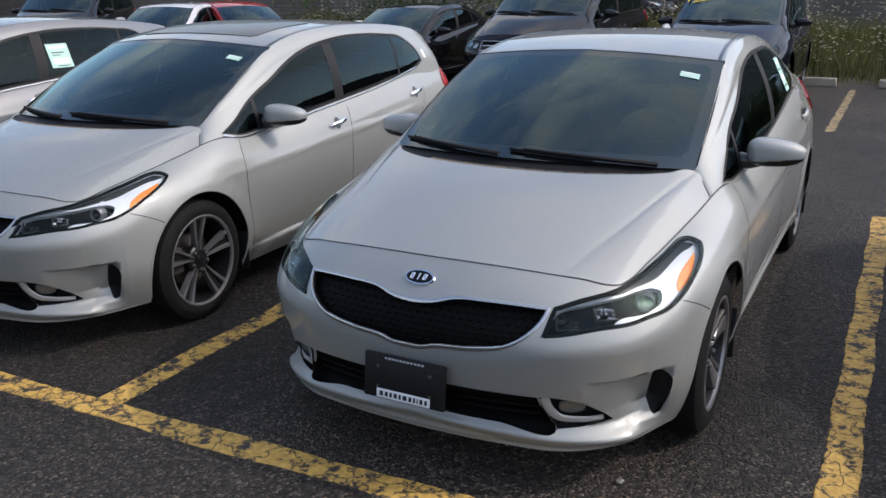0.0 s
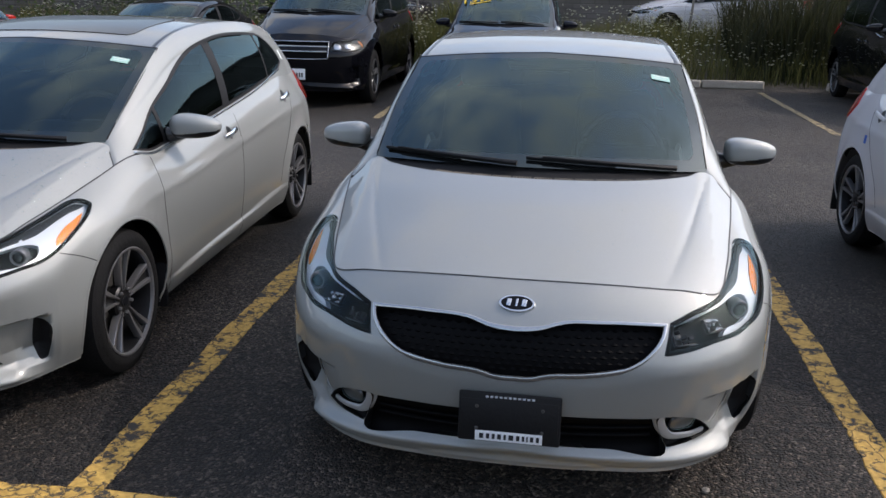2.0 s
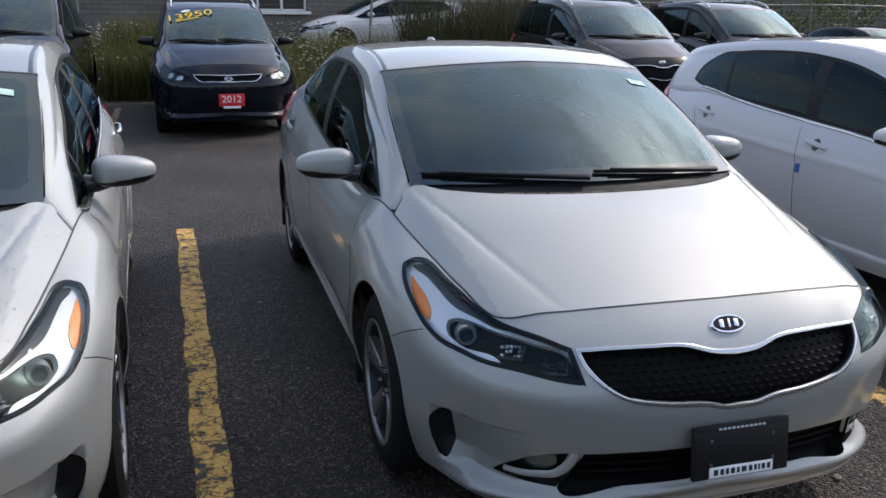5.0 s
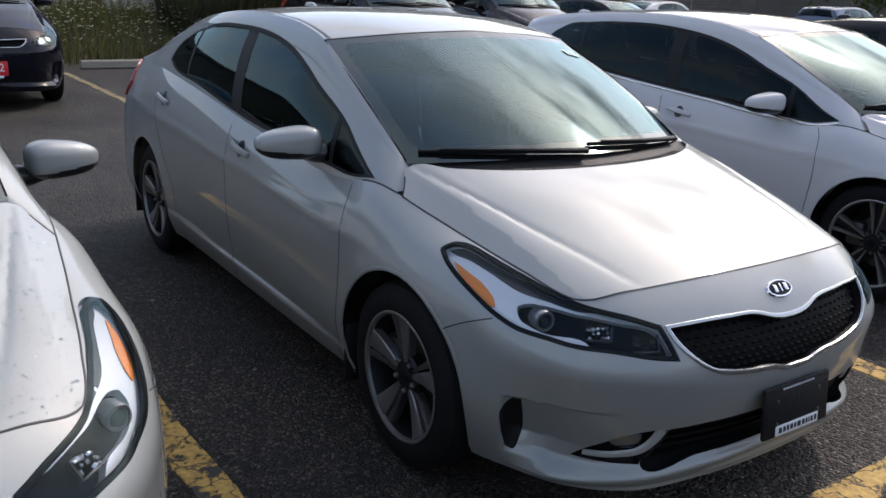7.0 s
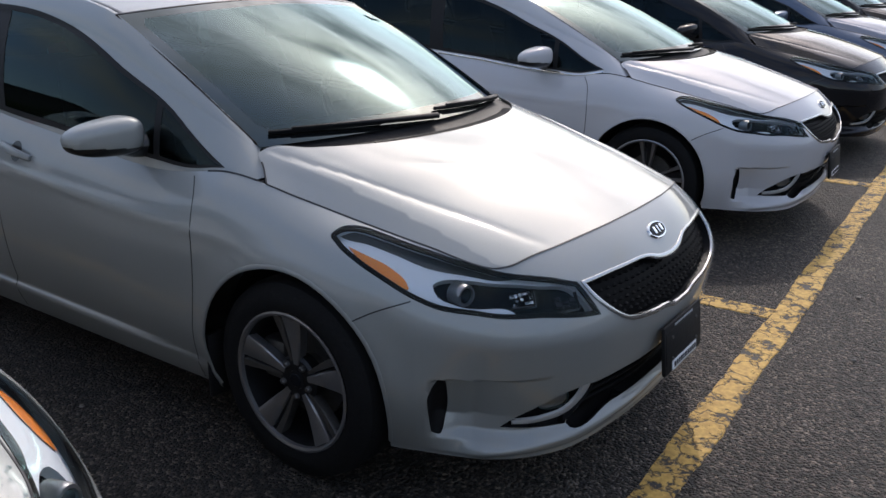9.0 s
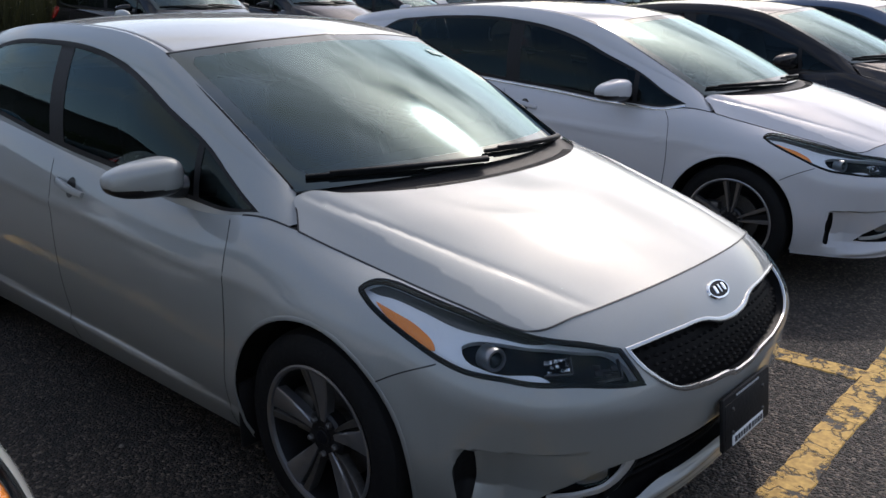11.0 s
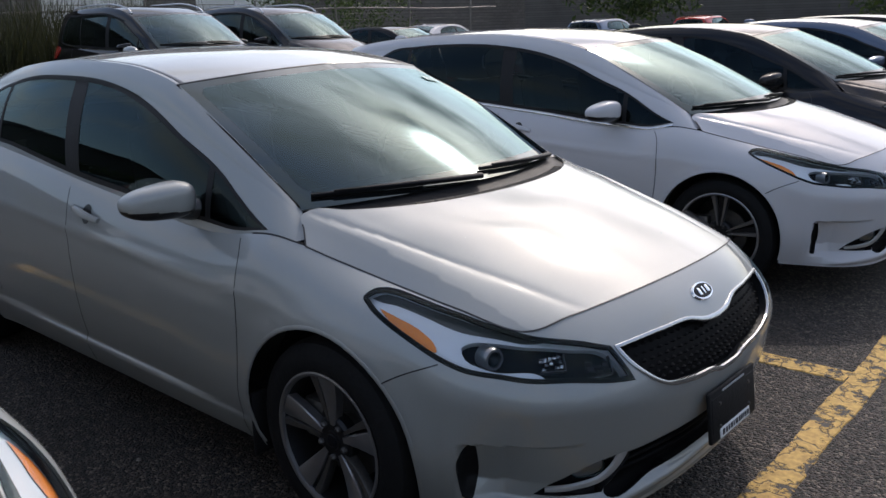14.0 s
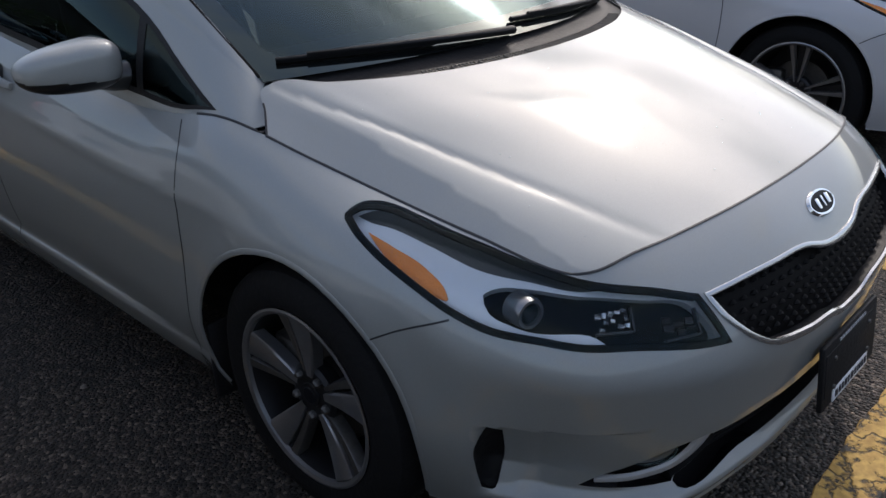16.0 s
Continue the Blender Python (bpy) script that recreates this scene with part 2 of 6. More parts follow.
def asphalt():
    """Worn asphalt: pale stones in dark binder, wide stains, open cracks."""
    m, n, l, b = material("asphalt")
    co, stones, stain, crack, wob, fine = (n.new(k) for k in ("ShaderNodeTexCoord", "ShaderNodeTexVoronoi", "ShaderNodeTexNoise", "ShaderNodeTexVoronoi", "ShaderNodeTexNoise", "ShaderNodeTexNoise"))
    stones.inputs["Scale"].default_value = 95
    stain.inputs["Scale"].default_value, stain.inputs["Detail"].default_value = 0.55, 7
    fine.inputs["Scale"].default_value, fine.inputs["Detail"].default_value = 260, 3
    crack.feature, crack.inputs["Scale"].default_value = "DISTANCE_TO_EDGE", 7.0
    wob.inputs["Scale"].default_value, wob.inputs["Detail"].default_value = 9, 5
    for q in (stones, stain, wob, fine):
        l.new(co.outputs["Object"], q.inputs["Vector"])
    shift = n.new("ShaderNodeMix")
    shift.data_type, shift.inputs["Factor"].default_value = "VECTOR", 0.12
    l.new(co.outputs["Object"], shift.inputs["A"]), l.new(wob.outputs["Color"], shift.inputs["B"])
    l.new(shift.outputs["Result"], crack.inputs["Vector"])
    ramp = n.new("ShaderNodeValToRGB")
    e = ramp.color_ramp.elements
    e[0].position, e[0].color, e[1].position, e[1].color = 0.22, (0.0065, 0.0056, 0.0048, 1), 0.97, (0.185, 0.150, 0.118, 1)
    mid = e.new(0.66)
    mid.color = (0.040, 0.0318, 0.0252, 1)
    l.new(stones.outputs["Color"], ramp.inputs["Fac"])
    tone, tr = n.new("ShaderNodeMix"), n.new("ShaderNodeMapRange")
    tone.data_type, tone.blend_type = "RGBA", "MULTIPLY"
    tone.inputs["Factor"].default_value = 1
    tr.inputs["From Min"].default_value, tr.inputs["From Max"].default_value, tr.inputs["To Min"].default_value, tr.inputs["To Max"].default_value = 0.35, 0.65, 0.42, 1.5
    l.new(stain.outputs["Fac"], tr.inputs["Value"]), l.new(ramp.outputs["Color"], tone.inputs["A"]), l.new(tr.outputs["Result"], tone.inputs["B"])
    cr, cm, gate = n.new("ShaderNodeMapRange"), n.new("ShaderNodeMix"), n.new("ShaderNodeMath")
    cr.inputs["From Min"].default_value, cr.inputs["From Max"].default_value = 0.0, 0.045
    l.new(crack.outputs["Distance"], cr.inputs["Value"])
    patch = n.new("ShaderNodeMapRange")
    patch.inputs["From Min"].default_value, patch.inputs["From Max"].default_value = 0.50, 0.58
    l.new(stain.outputs["Fac"], patch.inputs["Value"])
    gate.operation = "MAXIMUM"
    l.new(cr.outputs["Result"], gate.inputs[0]), l.new(patch.outputs["Result"], gate.inputs[1])
    cm.data_type = "RGBA"
    cm.inputs["A"].default_value = (0.008, 0.0075, 0.007, 1)
    l.new(gate.outputs[0], cm.inputs["Factor"]), l.new(tone.outputs["Result"], cm.inputs["B"])
    l.new(cm.outputs["Result"], b.inputs["Base Color"])
    bu, hs = n.new("ShaderNodeBump"), n.new("ShaderNodeMath")
    bu.inputs["Strength"].default_value, bu.inputs["Distance"].default_value = 1.0, 0.018
    hs.operation = "MULTIPLY"
    sub = n.new("ShaderNodeMath")
    sub.operation, sub.inputs[0].default_value = "SUBTRACT", 1.0
    l.new(stones.outputs["Distance"], sub.inputs[1]), l.new(sub.outputs[0], hs.inputs[0]), l.new(gate.outputs[0], hs.inputs[1])
    lump, both_, half_ = n.new("ShaderNodeTexNoise"), n.new("ShaderNodeMath"), n.new("ShaderNodeMath")
    lump.inputs["Scale"].default_value, lump.inputs["Detail"].default_value, lump.inputs["Roughness"].default_value = 28, 6, 0.7
    l.new(co.outputs["Object"], lump.inputs["Vector"])
    half_.operation, half_.inputs[1].default_value = "MULTIPLY", 1.3
    both_.operation = "ADD"
    l.new(lump.outputs["Fac"], half_.inputs[0]), l.new(half_.outputs[0], both_.inputs[0]), l.new(hs.outputs[0], both_.inputs[1])
    l.new(both_.outputs[0], bu.inputs["Height"]), l.new(bu.outputs["Normal"], b.inputs["Normal"])
    b.inputs["Specular IOR Level"].default_value = 0.42
    rr = n.new("ShaderNodeMapRange")
    rr.inputs["To Min"].default_value, rr.inputs["To Max"].default_value = 0.42, 0.8
    l.new(fine.outputs["Fac"], rr.inputs["Value"]), l.new(rr.outputs["Result"], b.inputs["Roughness"])
    return m


def road_paint(name="yellow_road_paint", low=(0.40, 0.235, 0.05), high=(0.68, 0.43, 0.105), hold=0.57):
    """Thick yellow road paint, crazed and chipped, grey with dirt."""
    m, n, l, b = material(name)
    co, crack, wob, chip, tone = (n.new(k) for k in ("ShaderNodeTexCoord", "ShaderNodeTexVoronoi", "ShaderNodeTexNoise", "ShaderNodeTexNoise", "ShaderNodeTexNoise"))
    crack.feature, crack.inputs["Scale"].default_value = "DISTANCE_TO_EDGE", 9
    wob.inputs["Scale"].default_value, wob.inputs["Detail"].default_value = 14, 5
    chip.inputs["Scale"].default_value, chip.inputs["Detail"].default_value, chip.inputs["Roughness"].default_value = 10, 9, 0.7
    tone.inputs["Scale"].default_value, tone.inputs["Detail"].default_value = 45, 6
    shift = n.new("ShaderNodeMix")
    shift.data_type, shift.inputs["Factor"].default_value = "VECTOR", 0.12
    for q in (wob, chip, tone):
        l.new(co.outputs["Object"], q.inputs["Vector"])
    l.new(co.outputs["Object"], shift.inputs["A"]), l.new(wob.outputs["Color"], shift.inputs["B"]), l.new(shift.outputs["Result"], crack.inputs["Vector"])
    ramp, a, c, mn, mix = n.new("ShaderNodeValToRGB"), n.new("ShaderNodeMapRange"), n.new("ShaderNodeMapRange"), n.new("ShaderNodeMath"), n.new("ShaderNodeMix")
    e = ramp.color_ramp.elements
    e[0].position, e[0].color, e[1].position, e[1].color = 0.3, (*low, 1), 0.72, (*high, 1)
    l.new(tone.outputs["Fac"], ramp.inputs["Fac"])
    a.inputs["From Min"].default_value, a.inputs["From Max"].default_value = 0.0, 0.05
    c.inputs["From Min"].default_value, c.inputs["From Max"].default_value = hold, hold - 0.05
    l.new(crack.outputs["Distance"], a.inputs["Value"]), l.new(chip.outputs["Fac"], c.inputs["Value"])
    mn.operation = "MINIMUM"
    l.new(a.outputs["Result"], mn.inputs[0]), l.new(c.outputs["Result"], mn.inputs[1])
    mix.data_type = "RGBA"
    mix.inputs["A"].default_value = (0.035, 0.031, 0.028, 1)
    l.new(mn.outputs[0], mix.inputs["Factor"]), l.new(ramp.outputs["Color"], mix.inputs["B"]), l.new(mix.outputs["Result"], b.inputs["Base Color"])
    b.inputs["Roughness"].default_value = 0.7
    bu = n.new("ShaderNodeBump")
    bu.inputs["Strength"].default_value, bu.inputs["Distance"].default_value = 0.6, 0.006
    l.new(mn.outputs[0], bu.inputs["Height"]), l.new(bu.outputs["Normal"], b.inputs["Normal"])
    return m


def leaf(name, low, high):
    """Grass and leaves: each blade its own green."""
    m, n, l, b = material(name)
    geo, ramp = n.new("ShaderNodeNewGeometry"), n.new("ShaderNodeValToRGB")
    e = ramp.color_ramp.elements
    e[0].color, e[1].color = (*low, 1), (*high, 1)
    l.new(geo.outputs["Random Per Island"], ramp.inputs["Fac"]), l.new(ramp.outputs["Color"], b.inputs["Base Color"])
    b.inputs["Roughness"].default_value = 0.6
    thin, mix = n.new("ShaderNodeBsdfTranslucent"), n.new("ShaderNodeMixShader")
    mix.inputs["Fac"].default_value = 0.4
    l.new(ramp.outputs["Color"], thin.inputs["Color"]), l.new(b.outputs[0], mix.inputs[1]), l.new(thin.outputs[0], mix.inputs[2])
    l.new(mix.outputs[0], n["Material Output"].inputs["Surface"])
    return m


def bricks():
    """Painted grey brickwork with its joints."""
    m, n, l, b = material("grey_brick")
    co, br, no, mp = (n.new(k) for k in ("ShaderNodeTexCoord", "ShaderNodeTexBrick", "ShaderNodeTexNoise", "ShaderNodeMapping"))
    mp.inputs["Rotation"].default_value = (radians(90), 0, 0)
    br.inputs["Scale"].default_value = 1.0
    br.inputs["Brick Width"].default_value, br.inputs["Row Height"].default_value, br.inputs["Mortar Size"].default_value = 0.42, 0.14, 0.012
    br.inputs["Color1"].default_value, br.inputs["Color2"].default_value, br.inputs["Mortar"].default_value = (0.14, 0.128, 0.118, 1), (0.115, 0.105, 0.095, 1), (0.08, 0.074, 0.067, 1)
    l.new(co.outputs["Object"], mp.inputs["Vector"]), l.new(mp.outputs["Vector"], br.inputs["Vector"])
    no.inputs["Scale"].default_value, no.inputs["Detail"].default_value = 0.8, 6
    l.new(co.outputs["Object"], no.inputs["Vector"])
    mx, tr = n.new("ShaderNodeMix"), n.new("ShaderNodeMapRange")
    mx.data_type, mx.blend_type = "RGBA", "MULTIPLY"
    mx.inputs["Factor"].default_value = 1
    tr.inputs["To Min"].default_value, tr.inputs["To Max"].default_value = 0.6, 1.4
    l.new(no.outputs["Fac"], tr.inputs["Value"]), l.new(br.outputs["Color"], mx.inputs["A"]), l.new(tr.outputs["Result"], mx.inputs["B"])
    l.new(mx.outputs["Result"], b.inputs["Base Color"])
    bu = n.new("ShaderNodeBump")
    bu.inputs["Strength"].default_value, bu.invert = 0.4, True
    l.new(br.outputs["Fac"], bu.inputs["Height"]), l.new(bu.outputs["Normal"], b.inputs["Normal"])
    b.inputs["Roughness"].default_value = 0.9
    return m


ASPHALT, ROAD_PAINT, BRICK = asphalt(), road_paint(), bricks()
FADED_PAINT = road_paint("faded_road_paint", (0.22, 0.165, 0.08), (0.42, 0.32, 0.15), 0.57)
GRASS = leaf("meadow_grass", (0.03, 0.045, 0.010), (0.19, 0.18, 0.055))
TALL = leaf("tall_reed", (0.014, 0.019, 0.007), (0.06, 0.062, 0.022))
BLOOM = leaf("white_blossom", (0.55, 0.55, 0.45), (0.75, 0.75, 0.65))
LEAVES = leaf("tree_leaf", (0.02, 0.04, 0.01), (0.08, 0.12, 0.03))
DUSTY = plain("dusty_plastic", (0.16, 0.14, 0.112), 0.85, 0, 0.3, 60, 0.1)
SOIL = plain("dry_soil", (0.09, 0.075, 0.05), 0.95, 0, 0.4, 8, 0.4)


# ---- curves and sheets ----
class Curve:
    """A smooth curve through a few control points, run from 0 to 1."""
    def __init__(self, pts, key=2):
        self.p = np.array(pts, float)
        d = np.linalg.norm(np.diff(self.p[:, :key], axis=0), axis=1)
        self.t = np.r_[0, np.cumsum(d)] / d.sum()
        s = np.diff(self.p, axis=0) / np.diff(self.t)[:, None]
        h = np.diff(self.t)[:, None]
        m = np.empty_like(self.p)
        m[1:-1] = (s[:-1] * h[1:] + s[1:] * h[:-1]) / (h[1:] + h[:-1])
        m[0], m[-1] = 1.5 * s[0] - 0.5 * m[1], 1.5 * s[-1] - 0.5 * m[-2]
        self.m = m

    def __call__(self, u):
        u = np.clip(np.asarray(u, float), 0, 1)
        i = np.clip(np.searchsorted(self.t, u, side="right") - 1, 0, len(self.t) - 2)
        h = (self.t[i + 1] - self.t[i])[..., None]
        x = ((u - self.t[i]))[..., None] / h
        a, b, ma, mb = self.p[i], self.p[i + 1], self.m[i], self.m[i + 1]
        return ((1 + 2 * x) * (1 - x) ** 2 * a + x * (1 - x) ** 2 * h * ma + x * x * (3 - 2 * x) * b + x * x * (x - 1) * h * mb)


def coons(c0, c1, d0, d1):
    """A patch between four curves: c0, c1 run with u at v = 0, 1; d0, d1 run with v at u = 0, 1."""
    def f(u, v):
        u1, v1 = u[..., None], v[..., None]
        lin = (1 - v1) * c0(u) + v1 * c1(u) + (1 - u1) * d0(v) + u1 * d1(v)
        return lin - ((1 - u1) * (1 - v1) * c0(0 * u) + u1 * (1 - v1) * c0(0 * u + 1) + (1 - u1) * v1 * c1(0 * u) + u1 * v1 * c1(0 * u + 1))
    return f


def line(a, b, sag=(0, 0, 0)):
    a, b, sag = (np.array(v, float) for v in (a, b, sag))
    return lambda u: a + (b - a) * np.asarray(u, float)[..., None] + sag * (4 * u * (1 - u))[..., None]


def both(f):
    """The half patch f, mirrored over x = 0, with u from -1 to 1."""
    def g(u, v):
        p = f(np.abs(u), v)
        p[..., 0] *= np.where(u < 0, -1, 1)
        return p
    return g

SEDAN = dict(
    # widest line: x, y; top edge: x, y, z; roundness of the shoulder; lower edge z
    ribs=[(0, -.882, 0, -.715, .770, 1.9, .18), (.28, -.866, .27, -.700, .766, 1.9, .18), (.52, -.808, .50, -.645, .745, 1.8, .175),
          (.70, -.680, .626, -.578, .722, 1.8, .18), (.80, -.500, .675, -.400, .762, 2.6, .185), (.855, -.28, .710, -.20, .803, 4.2, .19),
          (.875, 0, .742, .0, .846, 4.6, .19), (.883, .27, .776, .262, .894, 4.4, .19), (.886, .5, .791, .49, .868, 3.8, .19), (.887, 1.2, .797, 1.2, .922, 3.6, .19),
          (.887, 2.0, .790, 2.0, 1.005, 3.8, .19), (.885, 2.6, .768, 2.6, 1.050, 3.6, .19), (.87, 3.05, .735, 3.0, 1.058, 3.0, .2), (.82, 3.40, .69, 3.33, 1.062, 2.6, .21),
          (.66, 3.57, .58, 3.50, 1.07, 2.4, .21), (.34, 3.635, .30, 3.555, 1.075, 2.4, .21), (0, 3.65, 0, 3.57, 1.08, 2.4, .21)],
    cowl=7, deck=13, inset=.06, wide=.53, axle=-.03, wheelbase=2.70, wheel=.315,
    cowl_mid=(0, .005, .984), roof_front=(.62, .97, 1.320), roof_front_mid=(0, .86, 1.364), roof_rear=(.545, 2.50, 1.365), roof_rear_mid=(0, 2.52, 1.385),
    rail=[(.675, .235, .957), (.664, .46, 1.085), (.645, .71, 1.211), (.620, .97, 1.320), (.600, 1.22, 1.370), (.592, 1.6, 1.396), (.588, 2.1, 1.384), (.578, 2.5, 1.335), (.60, 2.85, 1.24), (.66, 3.12, 1.12), (.69, 3.33, 1.062)],
    roof_mid=[(0, .86, 1.364), (0, 1.20, 1.408), (0, 1.6, 1.428), (0, 2.1, 1.420), (0, 2.52, 1.385)],
    deck_mid=(0, 3.12, 1.115), hood_crown=.012,
    # side windows: y, z, and a 1 for a sharp corner; pillars between the panes
    dlo=[(.288, .904, 1), (.38, .892), (.58, .892), (.82, .905), (1.04, .926), (1.45, .960), (2.07, 1.034), (2.50, 1.078), (2.61, 1.108, 1), (2.60, 1.180), (2.47, 1.255), (2.28, 1.302), (1.75, 1.338), (1.45, 1.326), (1.22, 1.288), (.88, 1.175), (.53, 1.025)],
    pillars=[((.585, .87), (.655, 1.20), .028), ((1.50, .93), (1.66, 1.42), .11), ((2.22, 1.0), (2.34, 1.40), .025)],
    tail=[(3.20, .93), (3.30, 1.03), (3.42, 1.035), (3.52, .98), (3.53, .88), (3.42, .83), (3.28, .85)],
    grille=[(0, .655), (.07, .660), (.14, .677), (.27, .681), (.455, .672, 1), (.447, .640), (.415, .598), (.352, .556), (.22, .530), (.10, .519), (.06, .508), (0, .506)],
    head=[(.448, None, .590, 1), (.52, None, .597), (.63, None, .612), (.72, None, .622), (.778, None, .637), (None, -.442, .655), (None, -.345, .695), (None, -.247, .734), (None, -.185, .761), (None, -.152, .780), (None, -.158, .793), (None, -.185, .799),
          (None, -.215, .796), (None, -.277, .784), (None, -.353, .768), (None, -.45, .747), (.633, None, .7215), (.55, None, .700), (.464, None, .6745, 1)],
    amber=[(None, -.209, .767), (None, -.27, .752), (None, -.358, .724), (None, -.402, .700), (None, -.417, .683), (None, -.383, .688), (None, -.313, .716), (None, -.26, .741)],
    lamp_black=[(.464, None, .600), (.56, None, .607), (.645, None, .618, 1), (.655, None, .634), (.742, None, .650), (.757, None, .668), (.744, None, .695), (.722, None, .705), (.69, None, .707), (.62, None, .696), (.55, None, .684), (.480, None, .665)],
    lamp_dark=[(None, -.166, .787, 1), (None, -.19, .796), (None, -.215, .793), (None, -.277, .781), (None, -.353, .765), (None, -.45, .744), (.640, None, .7190), (.590, None, .7060, 1), (.664, None, .712), (None, -.442, .727), (None, -.332, .756), (None, -.240, .776), (None, -.195, .781)],
    intake=[(0, .388), (.25, .386), (.455, .382, 1), (.470, .300), (.490, .252), (.30, .258), (0, .268)],
    fog=[(.455, .382), (.52, .378), (.565, .364), (.605, .325), (.640, .268, 1), (.57, .259), (.492, .254, 1), (.471, .300)],
    vent=[(.1575, .420, 1), (.1640, .412), (.1662, .395), (.1662, .32), (.1645, .258, 1), (.1605, .248), (.1568, .29), (.1562, .38)],
)

HATCH = dict(
    SEDAN, hatch=True,
    ribs=SEDAN["ribs"][:9] + [(.887, 1.2, .797, 1.2, .925, 3.6, .19), (.887, 2.0, .790, 2.0, .995, 3.8, .19), (.887, 2.6, .77, 2.6, 1.040, 3.6, .19),
          (.872, 2.95, .745, 2.92, 1.02, 3.0, .2), (.82, 3.22, .70, 3.17, 1.035, 2.6, .21), (.66, 3.37, .57, 3.30, 1.04, 2.4, .21), (.34, 3.425, .30, 3.345, 1.045, 2.4, .21), (0, 3.44, 0, 3.36, 1.05, 2.4, .21)],
    roof_rear=(.52, 3.12, 1.33), roof_rear_mid=(0, 3.20, 1.36),
    rail=SEDAN["rail"][:4] + [(.602, 1.22, 1.376), (.597, 1.6, 1.414), (.59, 2.1, 1.415), (.575, 2.6, 1.390), (.545, 3.0, 1.345), (.52, 3.12, 1.325)],
    roof_mid=[(0, .86, 1.364), (0, 1.20, 1.415), (0, 1.6, 1.442), (0, 2.2, 1.440), (0, 3.20, 1.36)],
    dlo=[(.295, .914, 1), (.38, .896), (.58, .894), (.9, .915), (1.44, .965), (2.1, 1.025), (2.62, 1.080), (2.78, 1.12, 1), (2.76, 1.20), (2.62, 1.300), (2.35, 1.340), (1.95, 1.358), (1.58, 1.345), (1.26, 1.300), (.88, 1.175), (.53, 1.025)],
    pillars=[((.60, .90), (.64, 1.20), .028), ((1.45, .96), (1.53, 1.42), .10), ((2.30, 1.0), (2.42, 1.40), .025)],
    tail=[(3.03, .93), (3.10, 1.02), (3.22, 1.03), (3.32, .98), (3.33, .88), (3.22, .82), (3.10, .84)],
)


